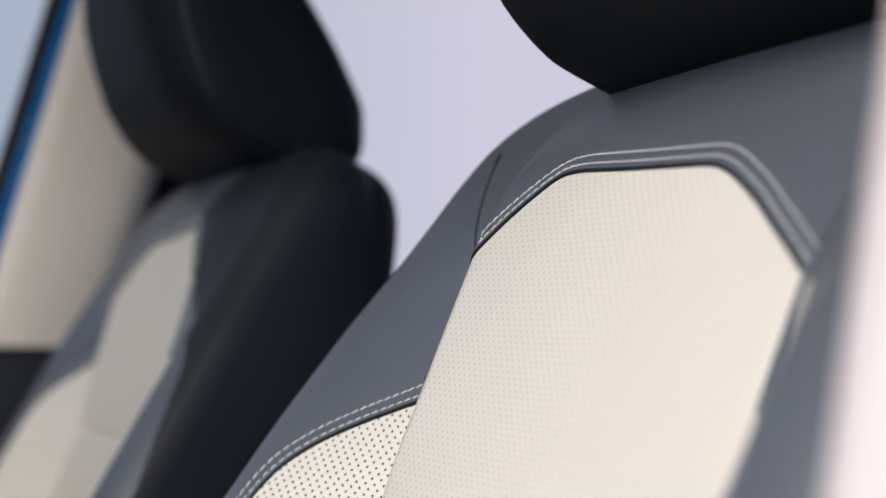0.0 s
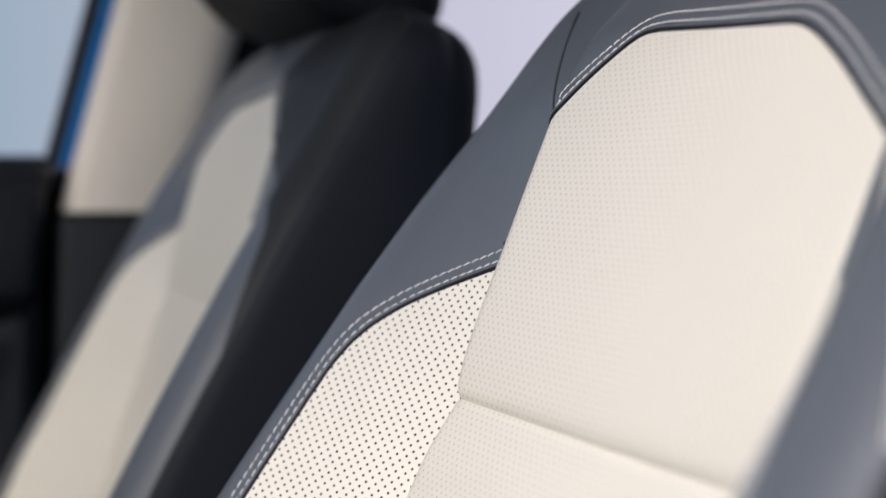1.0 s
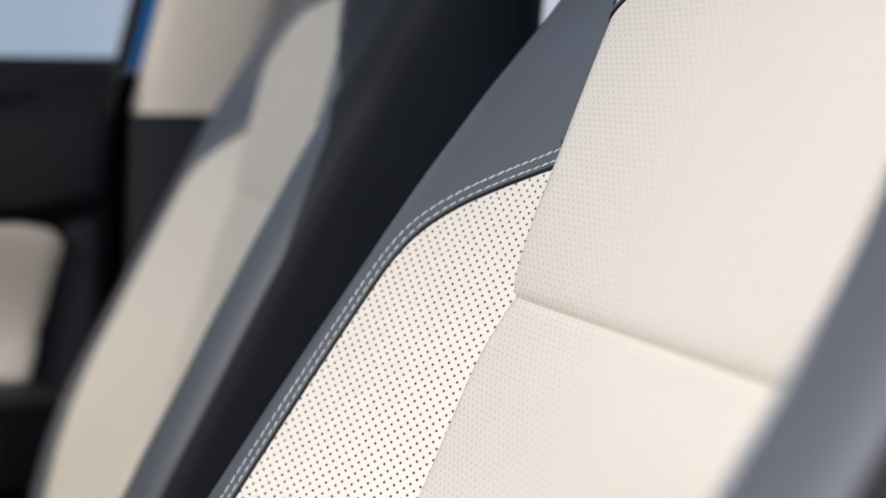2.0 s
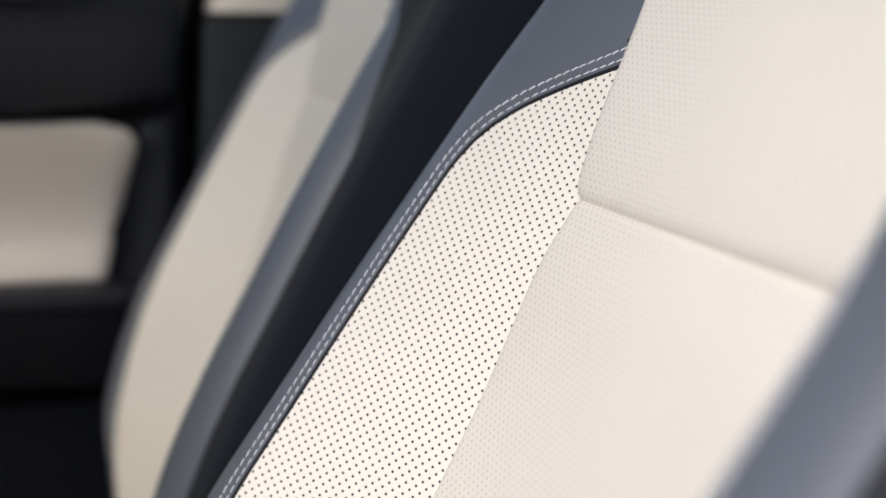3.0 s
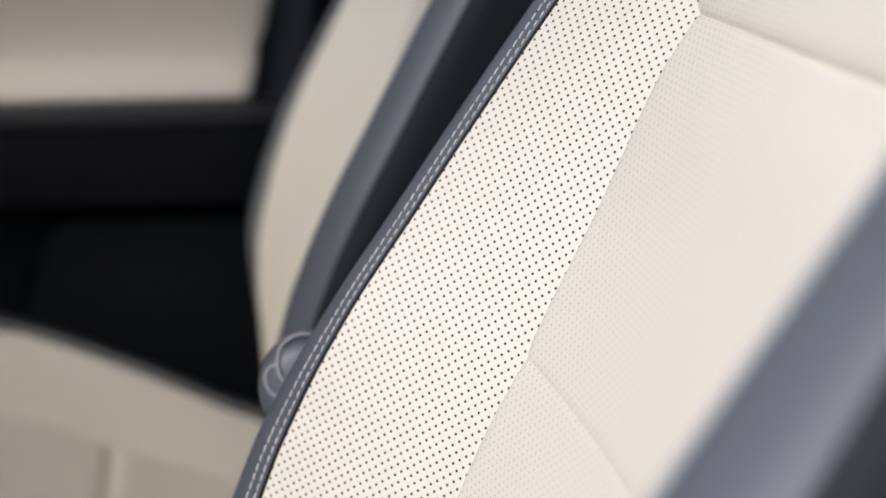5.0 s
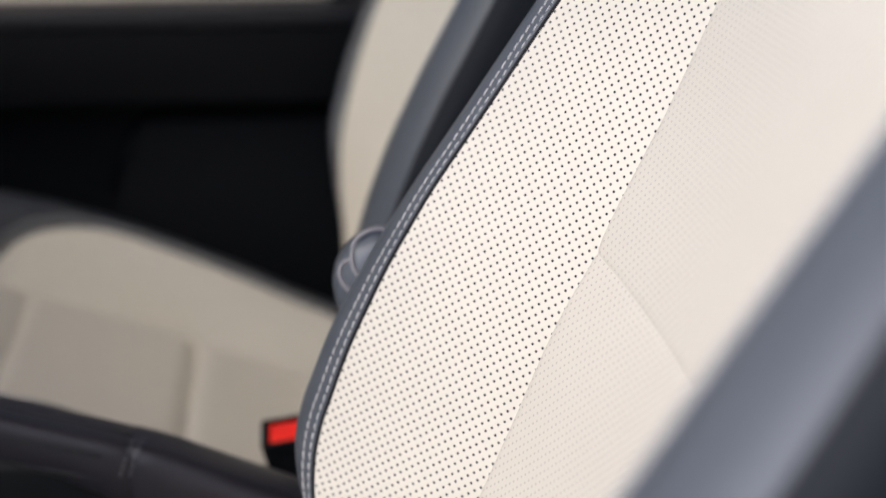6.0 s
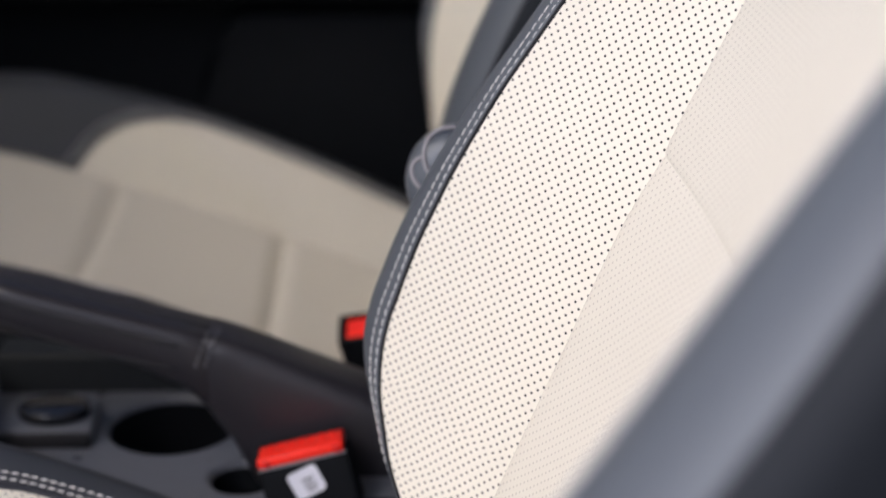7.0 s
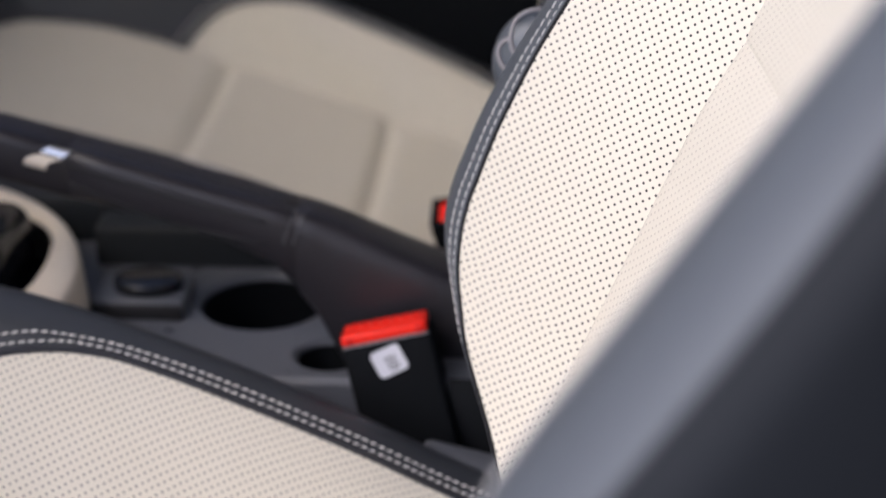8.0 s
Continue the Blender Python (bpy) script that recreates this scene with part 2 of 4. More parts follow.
def table(pairs, blur=0.008):
    """A smooth function through a few (x, y) pairs."""
    xs = np.linspace(pairs[0][0] - 0.1, pairs[-1][0] + 0.1, 801)
    px, py = [p[0] for p in pairs], [p[1] for p in pairs]
    ys = np.interp(xs, px, py)
    lo, hi = (py[1] - py[0]) / (px[1] - px[0]), (py[-1] - py[-2]) / (px[-1] - px[-2])
    ys = np.where(xs < px[0], py[0] + lo * (xs - px[0]), np.where(xs > px[-1], py[-1] + hi * (xs - px[-1]), ys))
    step = xs[1] - xs[0]
    k = np.exp(-0.5 * (np.arange(-60, 61) * step / blur) ** 2)
    k /= k.sum()
    sm = np.convolve(np.pad(ys, 60, mode="edge"), k, mode="valid")
    return lambda x: float(np.interp(x, xs, sm))


def ease(a, b, x):
    t = min(1.0, max(0.0, (x - a) / (b - a)))
    return t * t * (3 - 2 * t)


# ------------------------------------------------------------------ seat back
RIDGE = table([(-0.06, -0.004), (-0.03, 0.0182), (0, 0.0398), (0.015, 0.0505), (0.03, 0.0618), (0.06, 0.0785), (0.08, 0.0866), (0.10, 0.0896), (0.14, 0.0914), (0.18, 0.0893),
               (0.22, 0.084), (0.26, 0.0755), (0.30, 0.0675), (0.34, 0.059), (0.38, 0.050), (0.42, 0.041), (0.46, 0.031),
               (0.50, 0.021), (0.54, 0.011), (0.58, 0.003), (0.62, -0.012)])
PIPE_LINE = table([(-0.08, 0.130), (-0.05, 0.133), (-0.03, 0.139), (-0.0026, 0.150), (0.017, 0.161), (0.03, 0.1704), (0.0437, 0.180), (0.059, 0.1872), (0.067, 0.1912), (0.0765, 0.1946), (0.09, 0.198), (0.105, 0.1998), (0.12, 0.2), (0.368, 0.2005), (0.381, 0.2003), (0.389, 0.1993), (0.397, 0.1975), (0.4045, 0.1943), (0.411, 0.190), (0.418, 0.1842), (0.4252, 0.1762),
                (0.4336, 0.1648), (0.441, 0.1525), (0.447, 0.1415), (0.4525, 0.130), (0.46, 0.113)], 0.0025)
PIPE_TOP = 0.4531
HALF = table([(-0.08, 0.235), (0.0, 0.247), (0.1, 0.252), (0.42, 0.250), (0.47, 0.247), (0.51, 0.241), (0.545, 0.239), (0.575, 0.237),
              (0.59, 0.233), (0.602, 0.225), (0.612, 0.209), (0.622, 0.173), (0.63, 0.12), (0.634, 0.06)], 0.004)
OUTBOARD = {"rise": 0.018}
SWELL = table([(-0.08, 0.8), (0.3, 1.0), (0.38, 1.05), (0.42, 1.25), (0.455, 1.75), (0.485, 1.8), (0.52, 1.2), (0.58, 0.0), (0.64, 0.0)], 0.012)
CENTRE = table([(-0.08, -0.01), (0.0, 0.008), (0.06, 0.015), (0.2, 0.018), (0.53, 0.018), (0.555, 0.014), (0.6, -0.002), (0.64, -0.02)], 0.01)
SIDE = {"flip": 1, "drop": 0.0, "from": {1: lambda v: 21.0, -1: table([(0.2, 20.6), (0.29, 20.7), (0.32, 20.4), (0.345, 20.0), (0.5, 20.0)], 0.01)}}
ARCH = table([(-0.15, 0.4785), (-0.129, 0.4945), (-0.1213, 0.4997), (-0.1067, 0.5083), (-0.0858, 0.521), (-0.0704, 0.5288), (-0.0601, 0.5335), (-0.05, 0.537), (-0.042, 0.5385), (-0.0187, 0.5402),
              (0.0263, 0.5432), (0.060, 0.5455), (0.074, 0.545), (0.082, 0.5415), (0.09, 0.536), (0.1038, 0.5265), (0.1197, 0.5142), (0.128, 0.5075), (0.15, 0.488)], 0.003)
EDGE_U = 0.128


def PIPE_U(v):
    """Hem of the bolster panel; it turns in towards the cushion on the near seat."""
    return 0.2 if v < 0.2 and SIDE["flip"] < 0 else PIPE_LINE(v)


def FLAP_TOP(u):
    return ARCH(SIDE["flip"] * u)


CREASES = (0.389, 0.238)
DEPTHS = (0.0062, 0.0022)


EDGE_RISE = table([(-0.06, 0.0155), (0.08, 0.0138), (0.15, 0.0118), (0.2, 0.0110), (0.25, 0.0080), (0.30, 0.0040), (0.36, 0.0030), (0.6, 0.004)], 0.012)
VALLEY = table([(-0.06, 0.0), (0.0, 0.006), (0.06, 0.0095), (0.1, 0.0115), (0.14, 0.0122), (0.2, 0.0130), (0.34, 0.0130), (0.36, 0.0115), (0.39, 0.0075), (0.42, 0.0072), (0.5, 0.0145),
                (0.53, 0.0145), (0.6, -0.004)], 0.008)


def front(u, v, seam=True):
    """Height of the front of the seat back over its plane."""
    a = abs(u)
    c = CENTRE(v) + EDGE_RISE(v) * (a / EDGE_U) ** 2
    if seam:
        for vc, dp in zip(CREASES, DEPTHS):
            q = v - vc
            if q > 0:
                c -= dp * (0.68 * math.exp(-q / 0.003) + 0.32 * math.exp(-(q / 0.02) ** 2))
            else:
                c -= dp * (0.3 * math.exp(q / 0.002) + 0.7 * math.exp(-(q / 0.02) ** 2))
    roll = (0.009 + 0.006 * ease(0.34, 0.40, v)) * ease(0.123, 0.136, a) * (1 - 0.5 * ease(0.42, 0.5, v))
    if u < 0:
        roll *= 0.15
    valley = VALLEY(v) if u > 0 else CENTRE(v) + 0.004 - roll
    r = RIDGE(v)
    if u < 0:
        r += OUTBOARD["rise"] * SWELL(v)
    r -= 0.001
    edge = min(0.2, PIPE_U(v)) if v < 0.2 else 0.2
    x = max(0.0, (min(a, edge) - 0.134) / (0.2 - 0.134))
    rise = 0.95 * x + 0.05 * math.sin(x * math.pi / 2)
    low = 1 - ease(0.10, 0.24, v)
    full = max(r, RIDGE(0.115) - 0.001) if v < 0.115 and u > 0 and SIDE["flip"] > 0 else r
    if v < 0.115 and SIDE["flip"] < 0:
        full = r + 0.5 * (max(r, RIDGE(0.115) - 0.001) - r)
    fall = (0.5 + 0.3 * low) * (1 - 0.75 * ease(0.09, 0.0, v)) * (a - edge) - (14 + 3 * low) * (a - edge) ** 2
    bol = valley + (full - valley) * rise + (fall if a > edge else 0)
    w = c - roll if a < 0.134 else bol
    top = ease(0.545, 0.59, v)
    if top > 0:
        plain = CENTRE(v) + (r - CENTRE(v)) * ease(0.0, 0.2, a)
        w = w * (1 - top) + plain * top
    return w


def front_normal(u, v):
    e = 0.002
    return Vector((-(front(u + e, v) - front(u - e, v)) / (2 * e), 1.0, -(front(u, v + e) - front(u, v - e)) / (2 * e))).normalized()


def lift(u, v, off=0.0):
    p = Vector((u, front(u, v), v))
    return p + front_normal(u, v) * off if off else p


REAR = table([(-0.08, -0.11), (0.3, -0.12), (0.45, -0.106), (0.55, -0.090), (0.6, -0.084), (0.64, -0.08)], 0.015)


def cap(v):
    k = max(0.0, (v - 0.53) / 0.106)
    return math.sqrt(max(0.0, 1 - min(1.0, k) ** 4))


def shell_start(v, sgn):
    """Inner edge of the grey trim on one side, in distance from the middle."""
    if v < PIPE_TOP:
        return min(PIPE_U(v), 0.2)
    if v < FLAP_TOP(sgn * 0.128):
        return 0.1285
    peak = sgn * SIDE["flip"] * 0.06
    lo, hi = peak, 0.1285
    if v < FLAP_TOP(sgn * lo):
        for _ in range(30):
            mid = (lo + hi) / 2
            lo, hi = (mid, hi) if FLAP_TOP(sgn * mid) > v else (lo, mid)
    return lo


def shell_row(v, sgn):
    """Front edge of the trim, over the crest, down the side and to the middle of the back."""
    vd = min(0.634, v + SIDE["drop"] * ease(0.5, 0.56, v))
    u0, half = shell_start(v, sgn), HALF(vd)
    crest = max(u0 + 0.004, half - 0.034)
    wb = REAR(v)
    mid, k = -0.045, cap(vd)
    pts = []
    for i in range(17):
        u = u0 + (crest - u0) * i / 16
        pts.append((u, front(sgn * u, v)))
    wc = pts[-1][1]
    for i in range(1, 9):
        a = radians(90 * i / 8)
        pts.append((crest + (half - crest) * math.sin(a), wc - 0.028 * (1 - math.cos(a))))
    ws = pts[-1][1]
    for i in range(1, 9):
        f = i / 8
        pts.append((half - 0.012 * f + 0.004 * math.sin(math.pi * f), ws + (wb + 0.03 - ws) * f))
    ue = pts[-1][0]
    for i in range(1, 7):
        a = radians(90 * i / 6)
        pts.append((ue - 0.04 * (1 - math.cos(a)), wb + 0.03 - 0.03 * math.sin(a)))
    ub = pts[-1][0]
    for i in range(1, 5):
        pts.append((max(0.0, ub * (1 - i / 4)), wb - 0.006 * i / 4))
    return [Vector((sgn * u, mid + (w - mid) * k, v)) for u, w in pts]


# Where the painted shade of the far inner shoulder begins, by height.
SHOULDER_SHADE = table([(0.30, 0.258), (0.36, 0.246), (0.40, 0.2415), (0.437, 0.235), (0.453, 0.229), (0.468, 0.205), (0.485, 0.16), (0.50, 0.12), (0.53, 0.075), (0.56, 0.05), (0.64, 0.03)], 0.008)


def cut_row(row, at, n=20):
    """Cut a row of points at a fractional index: the piece before and the piece after."""
    def point(k):
        i = min(int(k), len(row) - 2)
        return row[i].lerp(row[i + 1], k - i)
    last = len(row) - 1
    return [point(at * j / n) for j in range(n + 1)], [point(at + (last - at) * j / n) for j in range(n + 1)]


def split_row(row, u):
    """Cut a row of points at a distance from the middle."""
    size = [abs(p.x) for p in row]
    at = next((i - 1 + (u - size[i - 1]) / (size[i] - size[i - 1]) for i in range(1, len(row)) if size[i] >= u > size[i - 1]), 0.02 if u <= size[0] else len(row) - 1.02)
    return cut_row(row, at)


def build_back(seat, recline, base_y, base_z):
    m = pose(0, base_y, base_z, recline, 0, 0)
    vs = [-0.06 + (PIPE_TOP + 0.06) * i / 88 for i in range(88)] + [PIPE_TOP + (0.5425 - PIPE_TOP) * i / 32 for i in range(33)]
    vs += [0.5426, 0.5445, 0.55, 0.556, 0.562, 0.568, 0.574, 0.58, 0.586, 0.592, 0.598, 0.603, 0.608, 0.612, 0.615, 0.618, 0.621, 0.624, 0.627, 0.63, 0.632, 0.634]
    vs = sorted(vs + [0.5435, 0.546, 0.5475, 0.549, 0.5505, 0.552, 0.5535])
    bm, dark = bmesh.new(), bmesh.new()
    for sgn in (1, -1):
        rows = [cut_row(shell_row(v, sgn)[:33], SIDE["from"][sgn](v))[0] for v in vs]
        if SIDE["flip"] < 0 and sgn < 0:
            # the inner shoulder is split off and darkened: its shade is in the colour
            pairs = [split_row(r, SHOULDER_SHADE(r[0].z)) for r in rows]
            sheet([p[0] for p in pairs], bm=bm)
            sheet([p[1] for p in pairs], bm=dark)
        else:
            sheet(rows, bm=bm)
    for one in (bm, dark):
        bmesh.ops.remove_doubles(one, verts=one.verts, dist=0.00005)
    back = part("backrest", bm, M_GREY, seat, "slate grey leather front of the backrest", m)
    if dark.faces:
        part("shoulder_shade_panel", dark, M_SHOULDER, back, "inner shoulder, its shade put into a darker colour")
    for sgn in (1, -1):
        rows = [cut_row(shell_row(v, sgn)[:33], SIDE["from"][sgn](v))[1] for v in vs]
        part("side_panel", sheet(rows), M_SIDE, back, "navy black leather side panel")
        edge = [r[0] + Vector((sgn * 0.0001, 0, 0)) for r in rows[:-6]]
        part("seam", tube(edge, 0.0007, 6), M_PIPE, back, "charcoal seam along the side")
    bm = bmesh.new()
    for sgn in (1, -1):
        sheet([shell_row(v, sgn)[32:] for v in vs], bm=bm)
    part("back_panel", bm, M_BLACK, back, "black back panel")

    # centre panels between the creases
    cuts = [-0.06, CREASES[1], CREASES[0], 0.5405]
    for lo, hi in zip(cuts, cuts[1:]):
        nu, nv = 72, 56
        rows, uvs = [], []
        for j in range(nv + 1):
            f = 0.5 - 0.5 * math.cos(math.pi * j / nv)
            v = lo + (hi - lo) * f
            row, uvr = [], []
            for i in range(nu + 1):
                u = -0.1365 + 0.273 * i / nu
                vv = v
                if hi > 0.5:
                    vv = lo + (min(FLAP_TOP(u) + 0.001, 0.56) - lo) * f
                row.append(lift(u, vv))
                uvr.append((u, vv))
            rows.append(row)
            uvs.append(uvr)
        part("centre_panel", sheet(rows, uvs), M_PERF_FINE, back, "cream perforated leather centre panel")

    # perforated bolster panels
    for sgn in (1, -1):
        rows, uvs = [], []
        for j in range(121):
            v = -0.06 + (PIPE_TOP + 0.0015 + 0.06) * (1 - (1 - j / 120) ** 1.6)
            row, uvr, s, prev = [], [], 0.0, None
            u1 = max(0.1295, PIPE_U(v))
            for i in range(49):
                u = 0.1285 + (u1 - 0.1285) * i / 48
                p = lift(sgn * u, v)
                if prev is not None:
                    s += (p - prev).length
                prev = p
                row.append(p)
                uvr.append((s, v))
            rows.append(row)
            turn = next((q[0] for q, p in zip(uvr, row) if abs(p.x) >= 0.134), uvr[-1][0])
            uvs.append([(s0 - turn, v0) for s0, v0 in uvr])
        part("bolster_panel", sheet(rows, uvs), M_PERF if SIDE["flip"] > 0 else M_PERF_FINE, back, "cream perforated leather bolster panel")
        line = [(-0.06 + 0.44 * i / 80) for i in range(81)] + [0.38 + (PIPE_TOP - 0.3785) * i / 40 for i in range(1, 41)]
        pipe = [(PIPE_U(v), v) for v in line]
        if sgn < 0 and SIDE["flip"] > 0:
            pipe = [p for p in pipe if p[0] > 0.152]
        # thin dark tube stands for the shadow under the hem
        part("gap", tube([lift(sgn * u, v, 0.0001) for u, v in pipe], 0.0009, 8), M_HEM_SHADOW, back, "dark line painted for the shadow beside the hem")
        for off in (0.0013, 0.0026, 0.0070):
            crv, nrm = [], []
            for k in range(len(pipe)):
                a, b = pipe[max(0, k - 1)], pipe[min(len(pipe) - 1, k + 1)]
                du, dv = b[0] - a[0], b[1] - a[1]
                ln = math.hypot(du, dv)
                u, v = pipe[k][0] + dv / ln * off, pipe[k][1] - du / ln * off
                if u < 0.133:
                    continue
                crv.append(lift(sgn * u, v, 0.0002 if off > 0.002 else 0.0))
                nrm.append(front_normal(sgn * u, v))
            if off < 0.002:
                part("piping", tube(crv, 0.0011, 8), M_GREY, back, "rolled grey leather hem")
            else:
                part("stitching", stitches(crv, nrm), M_THREAD, back, "cream decorative stitching")

    # piping and stitching over the top of the centre panel
    arch = [-0.128 + 0.256 * i / 120 for i in range(121)]
    part("gap", tube([lift(u, FLAP_TOP(u), 0.0001) for u in arch], 0.0009, 8), M_HEM_SHADOW, back, "dark line painted for the shadow beside the hem")
    for off in (0.0014, 0.0034, 0.0078):
        crv, nrm = [], []
        for u in arch:
            d = (FLAP_TOP(u + 0.002) - FLAP_TOP(u - 0.002)) / 0.004
            ln = math.hypot(1, d)
            uu, vv = u - d / ln * off, FLAP_TOP(u) + off / ln
            crv.append(lift(uu, vv, 0.0002 if off > 0.002 else 0.0))
            nrm.append(front_normal(uu, vv))
        if off < 0.002:
            part("piping", tube(crv, 0.0011, 8), M_GREY, back, "rolled grey leather hem")
        else:
            part("stitching", stitches(crv, nrm), M_THREAD, back, "cream decorative stitching")
    # shoulder seam from the panel's corner to the edge
    for sgn in (1, -1) if SIDE["flip"] > 0 else ():
        run = table([(0.50, 0.1285), (0.508, 0.1355), (0.517, 0.144), (0.529, 0.1555), (0.542, 0.1685), (0.553, 0.1785), (0.566, 0.187), (0.578, 0.1925), (0.592, 0.197), (0.606, 0.2)], 0.004)
        pts = [(run(0.502 + 0.07 * k / 24), 0.502 + 0.07 * k / 24) for k in range(25)]
        part("seam", tube([lift(sgn * u, v, 0.0) for u, v in pts], 0.0006, 6), M_PIPE, back)
        part("seam_lip", tube([lift(sgn * (u + 0.0018), v, -0.0008) for u, v in pts], 0.0014, 8), M_GREY, back)
    return back


def side_pad(back):
    """Padded end of the side cover with two raised cords, low on the inner flank."""
    mid, size = Vector((0.263, 0.0735, 0.158)), Vector((0.016, 0.0275, 0.027))
    bm = bmesh.new()
    bmesh.ops.create_uvsphere(bm, u_segments=32, v_segments=20, radius=1)
    for v in bm.verts:
        v.co.x = math.copysign(math.sqrt(abs(v.co.x)), v.co.x)
        v.co = mid + v.co * size
    pad = part("side_pad", bm, M_GREY, back, "padded grey leather end of the side cover")
    for w0, v0, rw, rv, a0, a1 in ((0.085, 0.1705, 0.0123, 0.0125, 88, -72), (0.089, 0.1592, 0.0105, 0.0085, 48, -88)):
        pts = []
        for k in range(21):
            a = radians(a0 + (a1 - a0) * k / 20)
            w, v = w0 + rw * math.cos(a), v0 + rv * math.sin(a)
            left = 1 - ((w - mid.y) / size.y) ** 2 - ((v - mid.z) / size.z) ** 2
            pts.append(Vector((mid.x - size.x * max(0.02, left) ** 0.25 - 0.0003, w, v)))
        part("cord", tube(pts, 0.0012, 6), M_CORD, pad, "taupe cord")


def build_headrest(seat, back, shift):
    """Deep wedge shaped head restraint that leans forward over the backrest."""
    rear = table([(0.592, -0.04), (0.598, -0.055), (0.61, -0.068), (0.63, -0.072), (0.658, -0.064), (0.688, -0.036), (0.723, 0.003), (0.76, 0.04), (0.79, 0.085), (0.80, 0.1)], 0.004)
    face = table([(0.592, 0.025), (0.598, 0.042), (0.61, 0.067), (0.63, 0.09), (0.658, 0.110), (0.688, 0.127), (0.723, 0.138), (0.76, 0.143), (0.79, 0.135), (0.80, 0.12)], 0.004)
    wide = table([(0.592, 0.105), (0.598, 0.119), (0.61, 0.127), (0.63, 0.130), (0.7, 0.128), (0.76, 0.118), (0.79, 0.1), (0.80, 0.08)], 0.004)
    rows = []
    for j in range(53):
        v = 0.5990 + 0.2010 * (0.5 - 0.5 * math.cos(math.pi * j / 52))
        w0, w1, hw = rear(v), face(v), wide(v) + 0.003
        cw, hd = (w0 + w1) / 2, (w1 - w0) / 2
        row = []
        for i in range(72):
            a = 2 * math.pi * i / 72
            ca, sa = math.cos(a), math.sin(a)
            row.append(Vector((hw * math.copysign(abs(ca) ** 0.36, ca), cw + hd * math.copysign(abs(sa) ** 0.5, sa), v)))
        rows.append(row)
    bm = sheet(rows, close=True)
    bm.verts.ensure_lookup_table()
    bm.faces.new([bm.verts[i] for i in range(72)][::-1])
    bm.faces.new([bm.verts[52 * 72 + i] for i in range(72)])
    rest = part("headrest", bm, M_BLACK, seat, "black leather headrest", Matrix.Translation((0, shift, 0)) @ back.matrix_basis)
    for sgn in (1, -1):
        line = [Vector((sgn * wide(v) * 0.985, face(v) - 0.03, v)) for v in [0.61 + 0.17 * k / 20 for k in range(21)]]
        part("seam", tube(line, 0.0014, 6), M_PIPE, rest)


# ------------------------------------------------------------------ seat cushion
CREST_Z = table([(-0.08, 0.235), (0.05, 0.289), (0.093, 0.312), (0.134, 0.331), (0.18, 0.351), (0.215, 0.365), (0.26, 0.380), (0.35, 0.402), (0.45, 0.405), (0.5, 0.385), (0.53, 0.34)], 0.012)
MID_Z = table([(-0.08, 0.20), (0.05, 0.247), (0.15, 0.288), (0.287, 0.337), (0.38, 0.362), (0.45, 0.368), (0.5, 0.35), (0.53, 0.31)], 0.014)
CUSH_PIPE = table([(-0.08, 0.2), (0.19, 0.2), (0.215, 0.1995), (0.2356, 0.1963), (0.2508, 0.192), (0.265, 0.187), (0.28, 0.180), (0.295, 0.168), (0.308, 0.150), (0.32, 0.122)], 0.005)
CUSH_SEAMS = (0.14, 0.275)


def top_z(u, y):
    a = abs(u)
    c = MID_Z(y) + 0.006 * (a / 0.13) ** 2
    for s in CUSH_SEAMS:
        c -= 0.006 * math.exp(-((y - s) / 0.006) ** 2)
    roll = 0.012 * ease(0.118, 0.136, a) * (1 - 0.6 * ease(0.28, 0.34, y))
    val = MID_Z(y) + 0.006 - roll
    x = min(1.0, max(0.0, (a - 0.134) / 0.066))
    bol = val + (CREST_Z(y) - val) * (0.8 * x + 0.2 * math.sin(x * math.pi / 2)) + (0.25 * (a - 0.2) - 6 * (a - 0.2) ** 2 if a > 0.2 else 0)
    return c - roll if a < 0.134 else bol


def top_normal(u, y):
    e = 0.002
    return Vector((-(top_z(u + e, y) - top_z(u - e, y)) / (2 * e), -(top_z(u, y + e) - top_z(u, y - e)) / (2 * e), 1)).normalized()


def on_top(u, y, off=0.0):
    p = Vector((u, y, top_z(u, y)))
    return p + top_normal(u, y) * off if off else p


